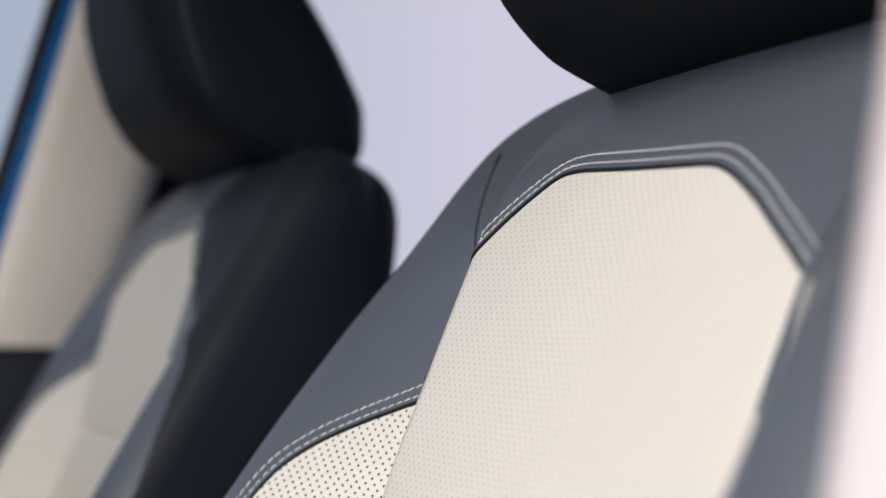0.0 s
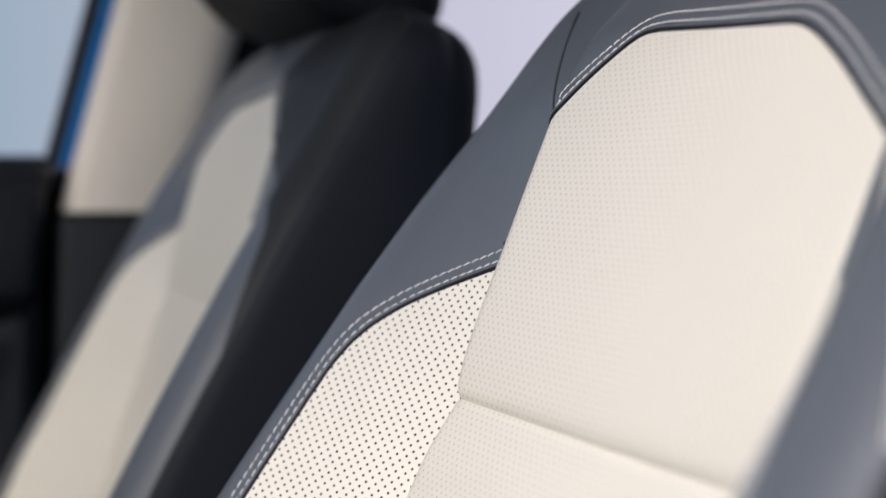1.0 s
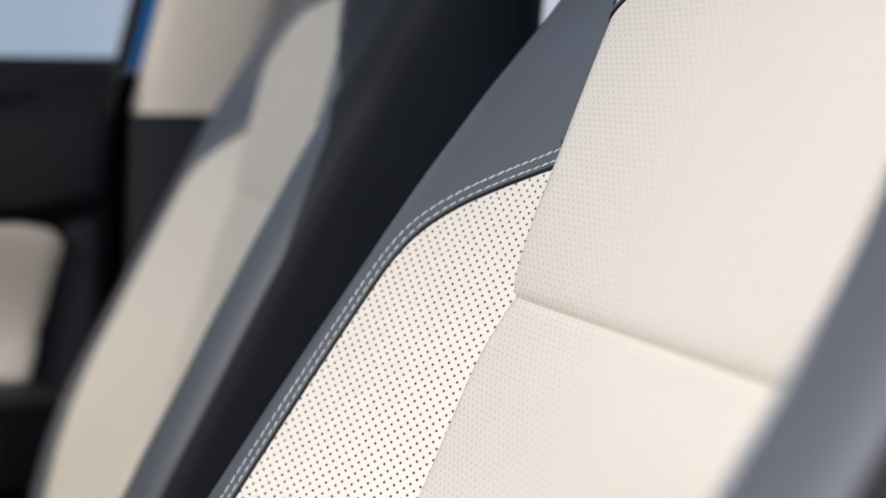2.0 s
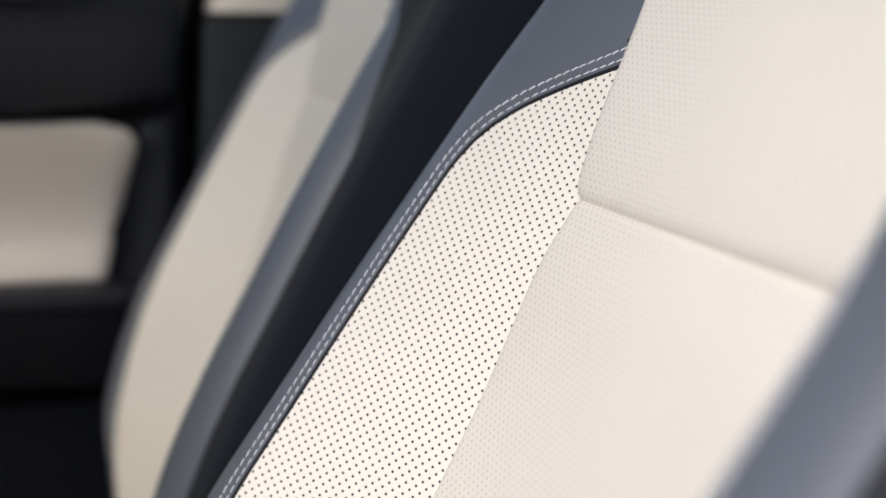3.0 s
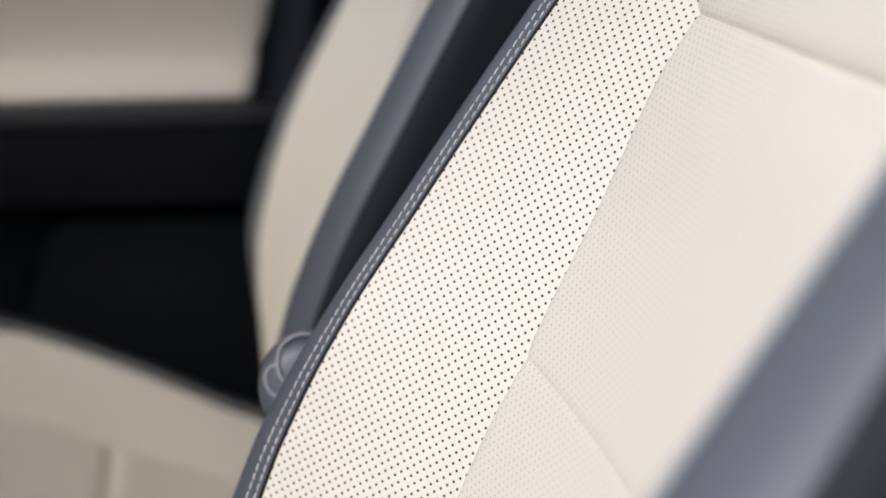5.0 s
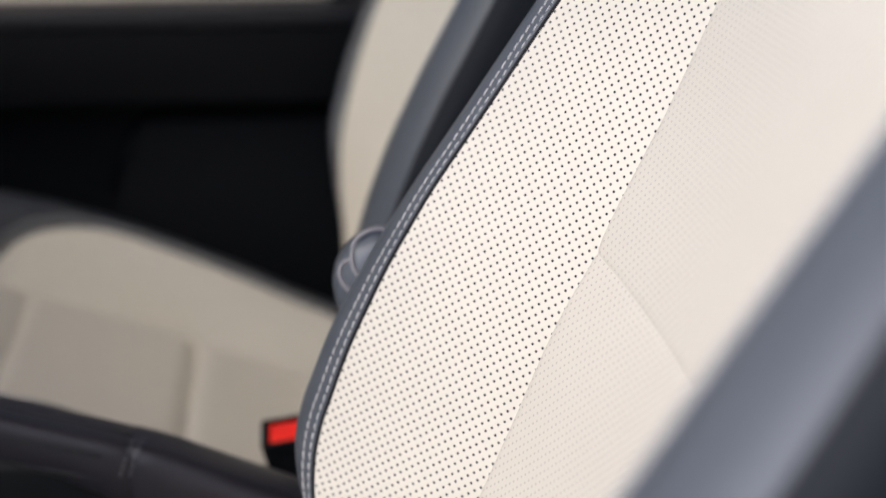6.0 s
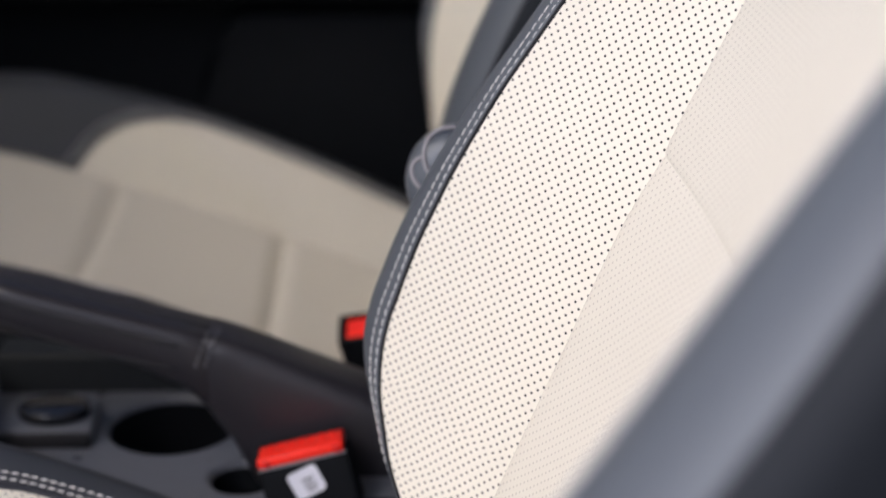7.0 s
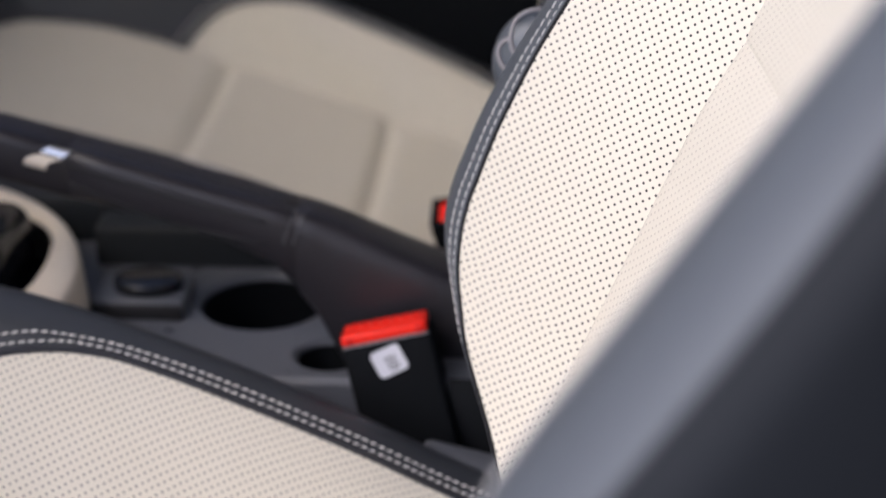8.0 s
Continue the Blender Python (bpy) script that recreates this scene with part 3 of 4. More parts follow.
def build_cushion(seat, dz):
    m = pose(0, 0, dz)
    ys = [-0.07 + 0.35 * i / 60 for i in range(60)] + [0.28 + 0.25 * i / 40 for i in range(41)]

    def row(y, sgn):
        u0 = min(0.2, CUSH_PIPE(y)) if y < 0.317 else 0.1285
        pts = [on_top(sgn * (u0 + (0.222 - u0) * i / 12), y) for i in range(13)]
        zc = pts[-1].z
        for i in range(1, 9):
            a = radians(90 * i / 8)
            pts.append(Vector((sgn * (0.222 + 0.03 * math.sin(a)), y, zc - 0.03 * (1 - math.cos(a)))))
        pts.append(Vector((sgn * 0.254, y, 0.22)))
        pts.append(Vector((sgn * 0.25, y, 0.15)))
        return pts
    bm = bmesh.new()
    for sgn in (1, -1):
        sheet([row(y, sgn) for y in ys], bm=bm)
    nose = []
    for k in range(12):
        a = radians(90 * k / 11)
        nose.append([Vector((u, 0.53 + 0.02 * math.sin(a), top_z(u, 0.53) - 0.0 - 0.15 * (1 - math.cos(a)))) for u in [-0.222 + 0.444 * i / 40 for i in range(41)]])
    sheet(nose, bm=bm)
    cush = part("cushion", bm, M_GREY_SHADED, seat, "slate leather sides of the cushion, darkened for shade", m)
    cuts = [-0.07, CUSH_SEAMS[0], CUSH_SEAMS[1], 0.53]
    for lo, hi in zip(cuts, cuts[1:]):
        rows, uvs = [], []
        for j in range(31):
            y = lo + (hi - lo) * j / 30
            rows.append([on_top(-0.1365 + 0.273 * i / 60, y) for i in range(61)])
            uvs.append([(-0.1365 + 0.273 * i / 60, y) for i in range(61)])
        part("seat_panel", sheet(rows, uvs), M_PERF_FINE, cush, "cream perforated leather seat panel")
    for sgn in (1, -1):
        rows, uvs = [], []
        for j in range(91):
            y = -0.07 + (0.3175 + 0.07) * (1 - (1 - j / 90) ** 1.5)
            u1 = max(0.13, CUSH_PIPE(y))
            us = [0.1285 + (u1 - 0.1285) * i / 20 for i in range(21)]
            r = [on_top(sgn * u, y) for u in us]
            q = [(1.35 * (u - 0.1285), y) for u in us]
            rows.append(r)
            uvs.append(q)
        part("bolster_panel", sheet(rows, uvs), M_PERF_LIGHT, cush, "cream perforated leather bolster panel")
        line = [-0.07 + 0.27 * i / 50 for i in range(51)] + [0.2 + 0.1175 * i / 60 for i in range(1, 61)]
        pipe = [(CUSH_PIPE(y), y) for y in line]
        part("piping", tube([on_top(sgn * u, y, 0.0006) for u, y in pipe], 0.0016, 8), M_PIPE, cush, "charcoal piping")
        for off in (0.0048, 0.0104):
            crv, nrm = [], []
            for k in range(len(pipe)):
                a, b = pipe[max(0, k - 1)], pipe[min(len(pipe) - 1, k + 1)]
                du, dv = b[0] - a[0], b[1] - a[1]
                ln = math.hypot(du, dv) / (1 - 0.25 * ease(0.17, 0.24, pipe[k][1]))
                u, y = pipe[k][0] + dv / ln * off, pipe[k][1] - du / ln * off
                if u < 0.134:
                    continue
                crv.append(on_top(sgn * u, y, 0.0003))
                nrm.append(top_normal(sgn * u, y))
            part("stitching", stitches(crv, nrm, length=0.0034, gap=0.0012, width=0.0011), M_THREAD, cush, "cream decorative stitching")
        part("side_trim", block((0.02, 0.5, 0.16), 0.006, at=pose(sgn * 0.248, 0.2, 0.16)), M_PLASTIC, cush, "black plastic seat side trim")
    part("seat_frame", block((0.44, 0.5, 0.12), 0.01, at=pose(0, 0.2, 0.12)), M_PLASTIC, cush)
    return cush


def front_seat(x, recline, base_y, base_z, cushion_dz, shift, label):
    seat = tagged(empty("front_seat", pose(x, 0.15, 0)), label, "car seat", "front seats")
    seat.location.y = 0.0
    back = build_back(seat, recline, base_y, base_z)
    build_headrest(seat, back, shift)
    build_cushion(seat, cushion_dz)
    return seat


near_seat = front_seat(0.0, 22.5, 0.0, 0.32, 0.0, 0.0, "cream perforated leather car seat with slate grey sides and black headrest")
OUTBOARD["rise"] = 0.0
SIDE["flip"] = -1
SIDE["drop"] = 0.010
SIDE["from"] = {1: lambda v: 21.0, -1: lambda v: 21.5}
side_pad([c for c in near_seat.children if c.name.startswith("backrest")][0])
front_seat(0.72, 16.2, -0.0475, 0.3098, -0.033, -0.009, "cream and slate grey leather car seat before the beige pillar")


part("hinge_cover", block((0.026, 0.075, 0.026), 0.004, 3, at=pose(0.242, 0.035, 0.2705, 14, 0, 0)), M_CONSOLE, near_seat, "dark grey plastic hinge cover")


# ------------------------------------------------------------------ the car's shell
def struct(name, bm, material, label, at=None, smooth=False):
    return tagged(part(name, bm, material, None, "", at, smooth), label, "", "", "structure")


struct("floor", block((1.62, 2.6, 0.04), 0.005, 2, at=pose(0.36, -0.1, -0.02)), M_CARPET, "black carpet on the floor of the car")
struct("ground", block((300, 300, 0.1), 0.0001, 1, at=pose(0, 0, -0.5)), M_ASPHALT, "grey paving under the car")
BACK_MAT, bn, bl, bb = mat_base("hazy_sky", 1.0)
bb.inputs["Base Color"].default_value = (0, 0, 0, 1)
bco = bn.new("ShaderNodeTexCoord")
bsep = bn.new("ShaderNodeSeparateXYZ")
bl.new(bco.outputs["Object"], bsep.inputs[0])
bfac = bn.new("ShaderNodeMapRange")
bfac.inputs["From Min"].default_value, bfac.inputs["From Max"].default_value = -12.0, -2.0
bl.new(bsep.outputs[1], bfac.inputs["Value"])
bmix = bn.new("ShaderNodeMix")
bmix.data_type = "RGBA"
bmix.inputs[6].default_value, bmix.inputs[7].default_value = (0.75, 0.68, 0.73, 1), (0.40, 0.47, 0.52, 1)
bl.new(bfac.outputs["Result"], bmix.inputs[0])
bl.new(bmix.outputs[2], bb.inputs["Emission Color"])
bb.inputs["Emission Strength"].default_value = 0.71
arc_rows = []
for z in (-0.45, 4.0, 9.0, 14.0):
    arc_rows.append([Vector((30 * math.cos(radians(a)), 30 * math.sin(radians(a)), z)) for a in range(-75, 46, 5)])
struct("backdrop", sheet(arc_rows), BACK_MAT, "pale lavender haze of the distance behind the car")
struct("wall_right", block((0.05, 2.3, 0.78), 0.006, at=pose(1.185, -0.15, 0.40)), M_PLASTIC, "black inner side of the car body")
# Unseen walls, added to close the car; size and place set to block light.
struct("wall_front", block((1.5, 0.36, 0.84), 0.02, at=pose(0.40, 0.89, 0.43)), M_PLASTIC, "unseen low black wall ahead of the seats, added to block light")
struct("wall_left_front", block((0.05, 0.40, 0.83), 0.006, at=pose(-0.40, 0.82, 0.425)), M_PLASTIC, "unseen black wall ahead of the doorway, added to block light")
# Unseen pane, added to warm the light that comes in from ahead.
struct("tint_pane", block((1.24, 0.565, 0.005), 0.001, 1, at=pose(0.40, 0.895, 1.085, -57, 0, 0)), M_GLASS, "unseen warm tinted pane ahead of the seats, added to colour the light").visible_shadow = False
struct("wall_rear", block((1.5, 0.05, 0.84), 0.006, at=pose(0.40, -1.32, 0.43)), M_PLASTIC, "unseen black wall behind the seats, its height set for the light")
struct("wall_left", block((0.05, 1.0, 0.80), 0.006, at=pose(-0.40, -0.80, 0.41)), M_PLASTIC, "unseen black wall behind the doorway, its height set for the light")
# Unseen roof; its edges and pale colour are set to shape the light.
struct("ceiling", block((1.22, 1.96, 0.04), 0.01, 2, at=pose(0.40, -0.30, 1.33)), M_LINER, "unseen pale roof, sized to shape the light")


def wall_slab(outline_yz, x0, x1, bevel=0.006, recede=0.0):
    """A plate standing along the car, from an outline in y and z; its rear end may recede."""
    bm = prism([(y, z) for y, z in outline_yz], 0, 1, 0)
    for v in bm.verts:
        y, z, k = v.co
        v.co = Vector((x0 + (x1 - x0) * k + recede * ease(0.06, -0.05, y), y, z))
    bmesh.ops.bevel(bm, geom=list(bm.edges), offset=bevel, segments=3, affect="EDGES", profile=0.5)
    return bm


# far door with its parts
door = struct("door_1", wall_slab([(-0.045, 0.05), (1.0, 0.05), (1.0, 0.80), (-0.07, 0.80), (-0.062, 0.74)], 1.06, 1.14), M_PLASTIC,
              "closed black door with a beige inset below the window", smooth=False)
def door_inset():
    """Hollow leather panel: it leans out under the padded sill and again towards the armrest."""
    nz, ny = 24, 30
    rows = []
    for j in range(nz + 1):
        z = 0.5085 + (0.652 - 0.5085) * j / nz
        f = (z - 0.5085) / (0.652 - 0.5085)
        near = 0.0125 - 0.034 * min(f, 0.86)
        if f > 0.86:
            near += 0.034 * (1 - math.sqrt(max(0.0, 1 - ((f - 0.86) / 0.14) ** 2)))
        x = 1.052 - 0.050 * ease(0.25, 1.15, f) ** 1.3 - 0.012 * (1 - ease(0.0, 0.3, f))
        row = [Vector((x + 0.006 * (1 - ease(0, 0.08, k / ny)), near + (0.5 - near) * (k / ny) ** 1.5, z)) for k in range(ny + 1)]
        rows.append([Vector((1.075, row[0].y, z))] + row)
    rows = [[Vector((1.075, p.y, p.z)) for p in rows[0]]] + rows + [[Vector((1.075, p.y, p.z)) for p in rows[-1]]]
    return sheet(rows)


part("inset", door_inset(), M_BEIGE, door, "beige leather door inset")
part("upper_panel", wall_slab([(1.0, 0.664), (1.0, 0.776), (0.08, 0.776), (-0.068, 0.776), (-0.057, 0.664), (0.08, 0.664)], 0.998, 1.09, 0.018, 0.035), M_TRIM, door, "charcoal padded upper door panel")
part("rear_border", wall_slab([(-0.046, 0.42), (0.012, 0.42), (0.008, 0.5085), (-0.020, 0.652), (-0.053, 0.66)], 1.046, 1.07, 0.009), M_TRIM, door, "charcoal border at the rear of the door")
# Top lighter, front near black: light and shade put into the two colours.
armrest = part("armrest", wall_slab([(-0.03, 0.418), (0.55, 0.424), (0.55, 0.497), (-0.03, 0.495)], 0.992, 1.07, 0.01), M_ARMREST, door, "black armrest")
part("armrest_lit_top", wall_slab([(-0.032, 0.492), (0.55, 0.494), (0.55, 0.5105), (-0.032, 0.5085)], 0.988, 1.07, 0.005), M_TRIM, armrest, "armrest top, its light put into a lighter colour")
part("door_pocket", wall_slab([(-0.04, 0.08), (0.25, 0.08), (0.245, 0.29), (0.224, 0.345), (0.203, 0.395), (0.19, 0.406), (-0.04, 0.406)], 1.03, 1.07, 0.015), M_PLASTIC, door, "charcoal door pocket")
part("window_sill", wall_slab([(1.0, 0.760), (1.0, 0.799), (0.08, 0.799), (-0.074, 0.799), (-0.074, 0.760), (0.08, 0.760)], 1.012, 1.13, 0.018, 0.035), M_TRIM, door, "charcoal padded sill")


def pillar(name, sgn, x, y0, slant, label):
    """Upper pillar trim, leaning in and back as it rises."""
    rows = []
    foot = 0.749 if sgn > 0 else 0.729
    for z in [foot + (1.322 - foot) * i / 10 for i in range(11)]:
        dz = z - 0.742
        dx, dy = -0.16 * dz, y0 - slant * dz
        prof = [(0.05, -0.081), (0.024, -0.083), (0.016, -0.087), (0.011, -0.096), (0.006, -0.128), (0.001, -0.16), (0.002, -0.176), (0.010, -0.19), (0.035, -0.20), (0.06, -0.205), (0.06, -0.081)]
        if sgn < 0:
            prof = [(0.05, -0.082), (0.018, -0.084), (0.006, -0.088), (0.0, -0.096), (0.0, -0.13), (0.004, -0.15), (0.016, -0.17), (0.04, -0.185), (0.06, -0.20), (0.06, -0.082)]
        rows.append([Vector((x + sgn * (px + dx), py + dy, z)) for px, py in prof])
    bm = sheet(rows, close=True)
    for end in (rows[0], rows[-1]):
        bm.faces.new([bm.verts.new(p) for p in end])
    ob = struct(name, bm, M_BEIGE if sgn > 0 else M_JAMB, label, smooth=True)
    low = wall_slab([(-0.053, 0.03), (-0.24, 0.03), (-0.24, foot - 0.002), (-0.079, foot - 0.002)], x + sgn * 0.005, x + sgn * 0.06, 0.008)
    for v in low.verts:
        v.co.y += y0
    part("lower_trim", low, M_SHOULDER, ob, "charcoal lower pillar trim")
    if sgn > 0:
        rows = []
        for z in (0.70, 0.9, 1.1, 1.32):
            dz = z - 0.742
            dy = -0.31 * dz
            rows.append([Vector((x + a - 0.16 * dz, b + dy, z)) for a, b in ((0.045, -0.17), (0.03, -0.195), (0.03, -0.262), (0.08, -0.267), (0.08, -0.17))])
        part("rear_edge", sheet(rows, close=True), M_PLASTIC, ob, "black rear edge of the pillar", smooth=False)
    return ob


pillar("pillar_1", 1, 1.03, 0.0005, 0.25, "beige fabric trim of the pillar beside the seat")
pillar("pillar_2", -1, -0.285, 0.0217, 0.27, "pale pinkish white trim of the pillar beside the open doorway")
for nm, mt, y0, y1, x0 in (("window_frame", M_BLUE, -0.090, -0.069, 1.098), ("window_seal", M_RUBBER, -0.069, -0.058, 1.096)):
    rows = []
    for z in (0.79, 1.0, 1.32):
        d = z - 0.742
        x, dy = x0 - 0.16 * d, -0.25 * d
        rows.append([Vector((x, y1 + dy, z)), Vector((x, y0 + dy, z)), Vector((x + 0.03, y0 + dy, z)), Vector((x + 0.03, y1 + dy, z))])
    part(nm, sheet(rows, close=True), mt, door, "blue painted window frame" if mt is M_BLUE else "black rubber window seal", smooth=False)

# ------------------------------------------------------------------ console
DECK = 0.31


def hole_patch(bm, well, x0, x1, y0, y1, cx, cy, r, depth):
    """Square of deck with a round well sunk in it."""
    n = 48
    outer, rim, low, bed = [], [], [], []
    for k in range(n):
        a = 2 * math.pi * k / n + math.pi / 4
        ca, sa = math.cos(a), math.sin(a)
        q = min(((x1 - cx) if ca > 0 else (cx - x0)) / max(1e-6, abs(ca)), ((y1 - cy) if sa > 0 else (cy - y0)) / max(1e-6, abs(sa)))
        outer.append(Vector((cx + ca * q, cy + sa * q, DECK)))
        rim.append([Vector((cx + ca * (r + d), cy + sa * (r + d), DECK - e)) for d, e in ((0.004, 0.0), (0.002, 0.0006), (0.0006, 0.002), (0.0, 0.004))])
        low.append(Vector((cx + ca * r * 0.94, cy + sa * r * 0.94, DECK - depth)))
        bed.append(Vector((cx, cy, DECK - depth)))
    sheet([outer] + [[q[i] for q in rim] for i in range(4)], bm=bm, close=True)
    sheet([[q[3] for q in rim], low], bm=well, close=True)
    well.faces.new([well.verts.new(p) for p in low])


def build_console():
    body = tagged(part("centre_console", wall_slab([(-0.25, 0.03), (0.75, 0.03), (0.75, 0.252), (-0.25, 0.252)], 0.287, 0.451, 0.004), M_CONSOLE),
                  "dark grey plastic centre console between the seats", "console")
    bm = bmesh.new()
    xs, ys = [0.283, 0.289, 0.331, 0.3335, 0.4195, 0.455], [-0.25, 0.104, 0.122, 0.146, 0.222, 0.75]
    for i in range(5):
        for j in range(5):
            x, y = (xs[i] + xs[i + 1]) / 2, (ys[j] + ys[j + 1]) / 2
            if 0.3335 < x < 0.4195 and 0.122 < y < 0.222 or 0.289 < x < 0.331 and 0.104 < y < 0.146:
                continue
            bm.faces.new([bm.verts.new((a, b, DECK)) for a, b in ((xs[i], ys[j]), (xs[i + 1], ys[j]), (xs[i + 1], ys[j + 1]), (xs[i], ys[j + 1]))])
    well = bmesh.new()
    hole_patch(bm, well, 0.3335, 0.4195, 0.122, 0.222, 0.376, 0.172, 0.036, 0.055)
    hole_patch(bm, well, 0.289, 0.331, 0.104, 0.146, 0.3108, 0.125, 0.0178, 0.04)
    for x, sg in ((0.283, -1), (0.455, 1)):
        sheet([[Vector((x, y, DECK)), Vector((x + sg * 0.003, y, DECK - 0.003)), Vector((x + sg * 0.003, y, 0.24))] for y in (-0.25, 0.25, 0.75)], bm=bm)
    bmesh.ops.remove_doubles(bm, verts=bm.verts, dist=0.0002)
    part("deck", bm, M_CONSOLE, body, "dark grey plastic deck with cup holder", smooth=False)
    part("well", well, M_PLASTIC, body, "black inside of the cup holder")
    part("ledge", block((0.03, 0.53, 0.02), 0.005, at=pose(0.27, 0.335, 0.262)), M_CONSOLE, body)
    # Black plate laid over the grey side: the shadow there is put into colour.
    part("shade_plate", block((0.004, 0.26, 0.12), 0.001, 1, at=pose(0.2785, -0.072, 0.253)), M_PLASTIC, body, "black plate painted for the shadow beside the hinge")
    # switch block with an oval knob
    part("side_wall", block((0.03, 0.133, 0.09), 0.004, at=pose(0.436, 0.2165, 0.290)), M_SHOULDER, body, "charcoal raised side of the console")
    part("side_wall", block((0.024, 0.484, 0.09), 0.004, at=pose(0.477, 0.512, 0.290)), M_SHOULDER, body, "charcoal raised side of the console")
    blk = part("switch_block", block((0.0395, 0.054, 0.018), 0.003, at=pose(0.3697, 0.241, 0.3115)), M_CONSOLE, body, "dark grey switch block")
    # Raised black strip drawn in place of the slot in the front.
    part("slot_strip", block((0.004, 0.053, 0.010), 0.001, 1, at=pose(0.3490, 0.241, 0.3135)), M_RUBBER, blk, "black strip in place of a slot")
    part("knob", prism([(0.369 + 0.0155 * math.cos(a), 0.238 + 0.0205 * math.sin(a)) for a in [math.pi * k / 16 for k in range(32)]], 0.320, 0.3275, 0.0025), M_GLOSS, blk, "glossy oval knob")
    return body


def build_shifter():
    """Gear selector with its pale surround."""
    low = table([(0.297, 0.300), (0.310, 0.2963), (0.334, 0.2937), (0.357, 0.2936), (0.389, 0.2975), (0.406, 0.306), (0.4225, 0.322), (0.4486, 0.3475)], 0.004)
    n = 40
    outer, inn = [], []
    for k in range(n + 1):
        x = 0.268 + (0.466 - 0.268) * k / n
        outer.append((x, 0.268 + 0.172 - math.sqrt(0.172 ** 2 - (x - 0.316) ** 2)))
        x = 0.297 + (0.447 - 0.297) * k / n
        inn.append((x, low(x)))
    for y in (0.38, 0.42, 0.46, 0.50):
        outer.append((0.469, y))
        inn.append((0.450, y))
    outer += [(0.46, 0.55), (0.28, 0.55), (0.266, 0.5), (0.264, 0.4)]
    inn += [(0.442, 0.534), (0.305, 0.534), (0.294, 0.5), (0.293, 0.4)]

    def ring_at(f, z, grow=0.0):
        return [Vector((a[0] + (b[0] - a[0]) * f + grow * (a[0] - 0.366) / 0.1, a[1] + (b[1] - a[1]) * f - (grow if a[1] < 0.36 else 0), z)) for a, b in zip(outer, inn)]
    rows = [ring_at(0.0, 0.309, 0.003), ring_at(0.0, 0.336), ring_at(0.06, 0.341), ring_at(0.18, 0.344), ring_at(0.8, 0.344), ring_at(1.0, 0.340)]
    ring = tagged(part("gear_selector", sheet(rows, close=True), M_BEIGE), "black gear selector with a beige surround", "gear selector")
    part("liner", sheet([ring_at(1.0, 0.340), ring_at(1.0, 0.31)], close=True), M_PLASTIC, ring)
    part("plate", prism([(0.37 + (p.x - 0.37) * 0.97, 0.41 + (p.y - 0.41) * 0.97) for p in ring_at(1.0, 0.31)], 0.308, 0.320, 0.001), M_GLOSS, ring, "glossy black plate")
    part("lever_base", block((0.082, 0.075, 0.045), 0.013, 4, at=pose(0.374, 0.349, 0.338), taper=(0.86, 0.9)), M_GLOSS, ring, "black lever base")
    part("trim_strip", block((0.010, 0.13, 0.008), 0.002, at=pose(0.436, 0.408, 0.335, 0, 0, -8)), M_CONSOLE, ring, "grey satin strip inside the surround")
    return ring


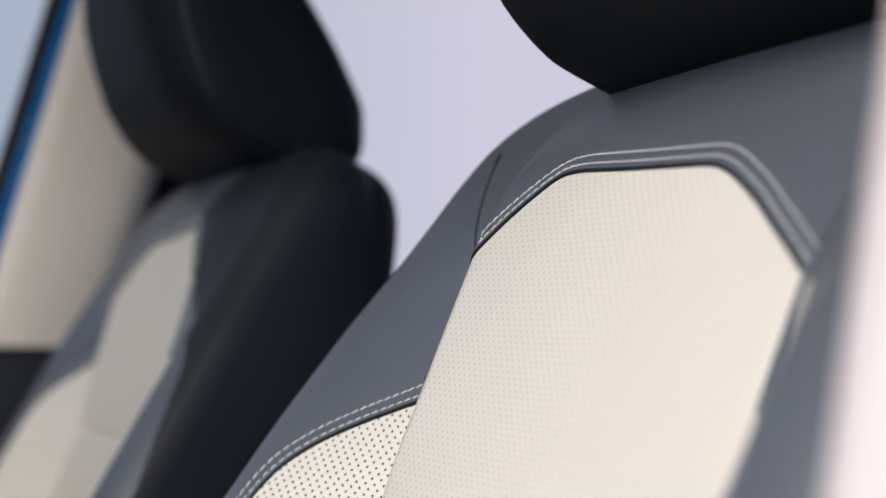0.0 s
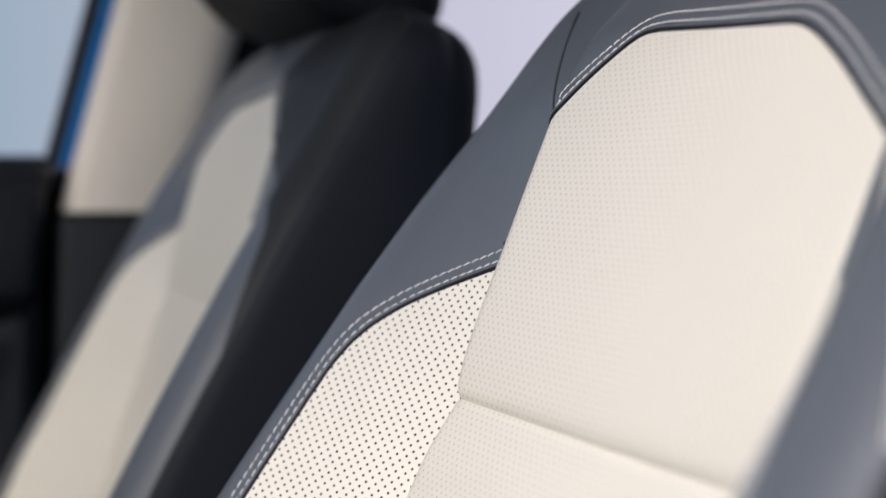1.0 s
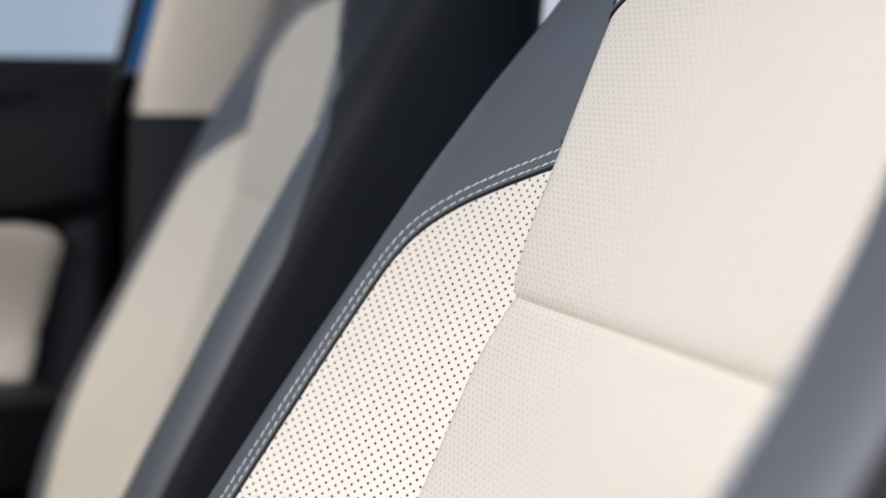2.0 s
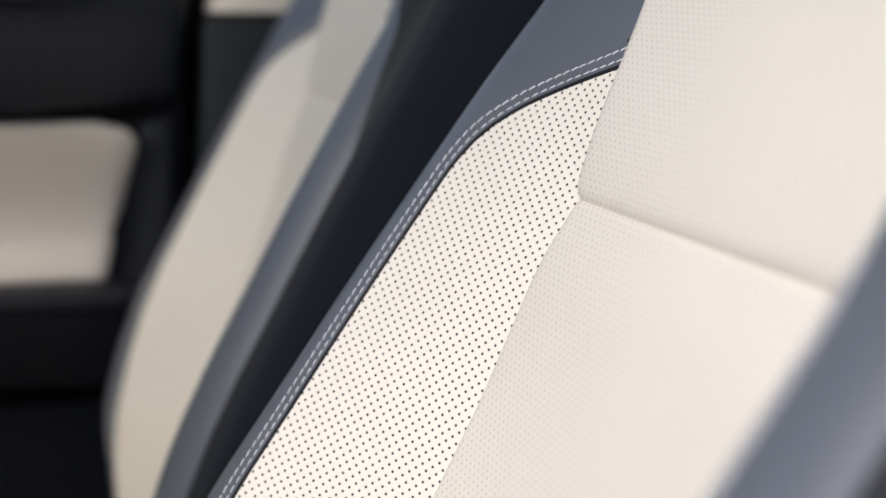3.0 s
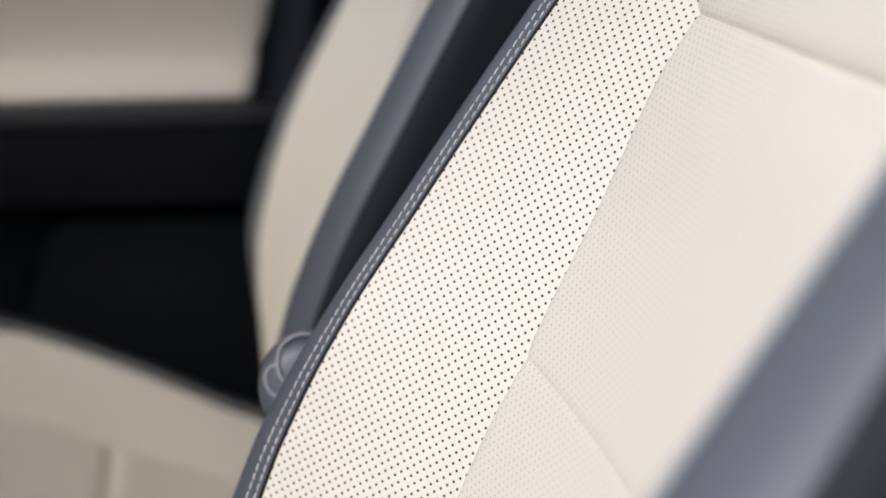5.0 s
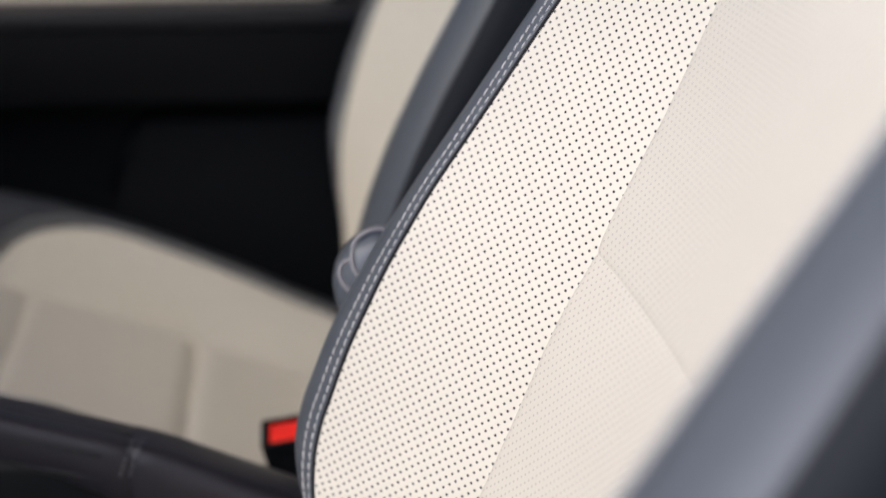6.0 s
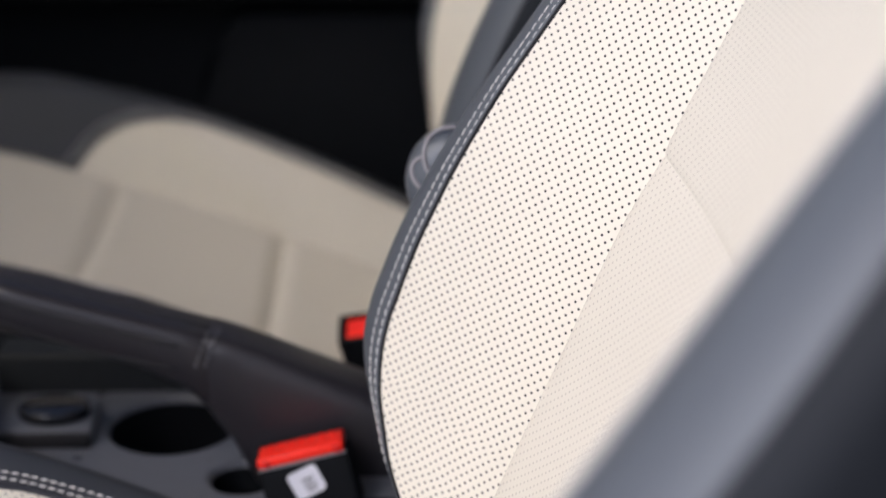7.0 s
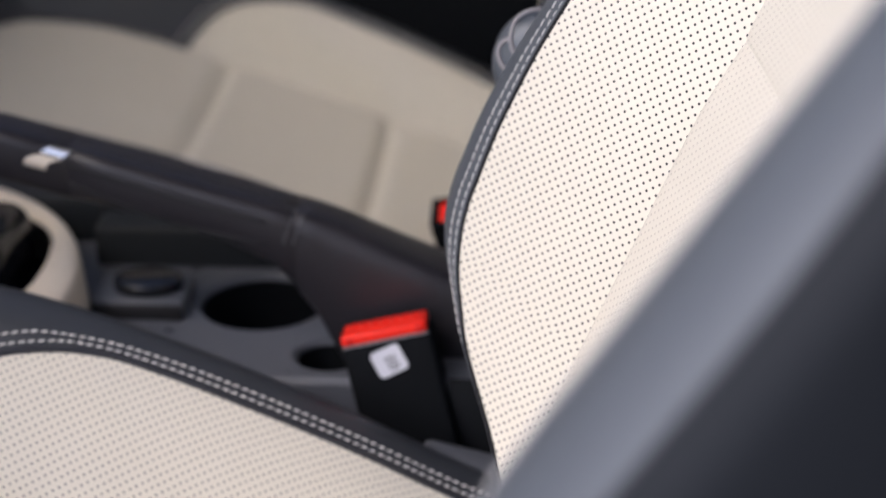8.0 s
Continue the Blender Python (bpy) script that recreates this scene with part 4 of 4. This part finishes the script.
def build_lever():
    """Handbrake: leather grip, chrome ring and the boot at its foot."""
    cx = 0.329

    def loops(sections):
        rows = []
        for y, zt, zb, hw in sections:
            row = []
            for k in range(28):
                a = 2 * math.pi * k / 28
                ca, sa = math.cos(a), math.sin(a)
                row.append(Vector((cx + hw * math.copysign(abs(ca) ** 0.42, ca), y, -0.007 + (zt + zb) / 2 + (zt - zb) / 2 * math.copysign(abs(sa) ** 0.42, sa))))
            rows.append(row)
        bm = sheet(rows, close=True)
        bm.verts.ensure_lookup_table()
        bm.faces.new([bm.verts[k] for k in range(28)])
        bm.faces.new([bm.verts[(len(rows) - 1) * 28 + k] for k in range(28)])
        return bm
    grip = tagged(part("handbrake_lever", loops([(0.268, 0.428, 0.41, 0.012), (0.262, 0.4340, 0.404, 0.0165), (0.24, 0.4278, 0.399, 0.0175), (0.21, 0.4190, 0.391, 0.0178), (0.18, 0.4102, 0.381, 0.0178),
                                                  (0.155, 0.4030, 0.368, 0.0178), (0.138, 0.3980, 0.35, 0.0178), (0.132, 0.39, 0.36, 0.014), (0.12, 0.385, 0.362, 0.01)]), M_LEVER),
                  "black leather handbrake lever with a chrome ring", "handbrake")
    part("boot", loops([(0.15, 0.394, 0.362, 0.012), (0.1435, 0.3985, 0.356, 0.0172), (0.1405, 0.3993, 0.350, 0.0181), (0.13, 0.3962, 0.335, 0.0184), (0.118, 0.392, 0.309, 0.019), (0.09, 0.379, 0.309, 0.0205), (0.06, 0.366, 0.309, 0.0215), (0.02, 0.347, 0.309, 0.0215),
                        (-0.04, 0.318, 0.309, 0.02)]), M_LEVER, grip, "black leather boot")
    def inlay(name, a0, a1, y0, y1, lean, material, label):
        """A thin plate let into the near flank of the lever."""
        rows = []
        for off in (0.0009, 0.0):
            for i in range(9):
                a = radians(a0 + (a1 - a0) * (i if off else 8 - i) / 8)
                ca, sa = math.cos(a), math.sin(a)
                row = []
                for y in (y0, (y0 + y1) / 2, y1):
                    yy = y + lean * (1 - sa)
                    zt, zb = 0.4340 + 0.28 * (yy - 0.262) - 0.007, 0.404 + 0.3 * (yy - 0.262) - 0.007
                    row.append(Vector((cx + (0.0166 + off) * math.copysign(abs(ca) ** 0.42, ca), yy, (zt + zb) / 2 + ((zt - zb) / 2 + off) * math.copysign(abs(sa) ** 0.42, sa))))
                rows.append(row)
        part(name, sheet(rows), material, grip, label)
    inlay("badge", 126, 164, 0.256, 0.2675, 0.012, M_CHROME, "chrome plate")
    inlay("badge", 165, 180, 0.2352, 0.2467, 0.0386, M_BEIGE, "beige plate")
    part("tip", loops([(0.352, 0.448, 0.438, 0.005), (0.345, 0.445, 0.435, 0.006), (0.34, 0.4495, 0.427, 0.011), (0.325, 0.4490, 0.42, 0.0155), (0.30, 0.4445, 0.414, 0.0165), (0.2625, 0.4342, 0.404, 0.0166), (0.258, 0.428, 0.41, 0.012)]), M_LEVER, grip, "black leather tip")
    for d in (0.0, 0.005):
        crv = [Vector((cx - 0.0184 + 0.0125 * ease(0.45, 1.0, k / 18), 0.148 - d - 0.010 * k / 18, 0.3755 + 0.0175 * min(1.0, 1.5 * k / 18))) for k in range(19)]
        part("stitching", stitches(crv, [(-1, 0, 0.4)] * 19, width=0.0011), M_BAR, grip, "grey stitching")
    for z0, drop, bow in ((0.4085, 0.034, 0.004), (0.4185, 0.031, 0.001)):
        groove = [Vector((cx - 0.0174, 0.262 - 0.105 * k / 16, z0 - drop * k / 16 - bow * math.sin(math.pi * k / 16))) for k in range(17)]
        part("seam", tube(groove, 0.0009, 6), M_RUBBER, grip, "black seam along the grip")
    ridge = [Vector((cx - 0.0035, 0.258 - 0.118 * k / 16, 0.4257 - 0.0340 * k / 16)) for k in range(17)]
    part("seam", tube(ridge, 0.0008, 6), M_RUBBER, grip, "black seam along the top")
    return grip


build_console()
build_shifter()
build_lever()

# buckles
def buckle(at, label, broad):
    """Belt buckle: a broad red button across the top, or a small one sunk in a rim."""
    size = (0.024, 0.049, 0.084) if broad else (0.027, 0.050, 0.086)
    ob = tagged(part("seat_belt_buckle", block(size, 0.003, at=pose(0, 0, -0.004), taper=(0.94, 1.0)), M_PLASTIC, None, "", at), label, "seat belt buckle")
    if broad:
        btn = part("release_button", block((0.0215, 0.0458, 0.0054), 0.001, 2, at=pose(-0.0008, 0.0004, 0.0416)), M_RED, ob, "red release button")
        for k in range(7):
            part("rib", block((0.006, 0.0026, 0.0016), 0.0005, 1, at=pose(0.0045, -0.0165 + 0.0055 * k, 0.0446)), M_RED, btn)
        part("lip", block((0.0010, 0.047, 0.0012), 0.0004, 1, at=pose(-0.0116, 0, 0.0384)), M_CORD, ob, "pale moulded lip")
        for y in (-0.019, 0.019):
            part("stud", block((0.0016, 0.0045, 0.0045), 0.0007, 1, at=pose(-0.0115, y, 0.0410)), M_RED_DARK, btn, "darker red stud")
        bm = prism(round_rect(-0.0083, 0.0083, -0.0076, 0.0076, 0.0025, 5), 0, 0.0005, 0)
        part("sticker", bm, M_LABEL, ob, "small white sticker", pose(-0.0124, 0.0005, 0.0272, 0, 0, 0) @ Matrix(((0, 0, -1, 0), (0.97, 0.242, 0, 0), (-0.242, 0.97, 0, 0), (0, 0, 0, 1))), smooth=False)
        for k in range(4):
            part("mark", block((0.0003, 0.0066 - 0.0012 * (k % 2), 0.0010), 0.0001, 1, at=pose(-0.0131, -0.0002 - 0.0006 * k, 0.0292 - 0.0021 * k, -14, 0, 0)), M_BAR, ob)
    else:
        for x, sx in ((-0.0118, 0.003), (0.0118, 0.003)):
            part("rim", block((sx, 0.050, 0.010), 0.0012, 2, at=pose(x * 0.95, 0, 0.040)), M_PLASTIC, ob)
        for y in (-0.0228, 0.0228):
            part("rim", block((0.024, 0.0044, 0.010), 0.0012, 2, at=pose(0, y, 0.040)), M_PLASTIC, ob)
        part("release_button", block((0.0185, 0.040, 0.008), 0.0015, 2, at=pose(0, 0, 0.0395)), M_RED, ob, "red release button")
    return ob


buckle(pose(0.282, 0.0818, 0.2982, -13, 8, 0), "black seat belt buckle with red button and white sticker", True)
buckle(pose(0.453, 0.0455, 0.3025, -10, -17, 0), "black seat belt buckle with red button", False)
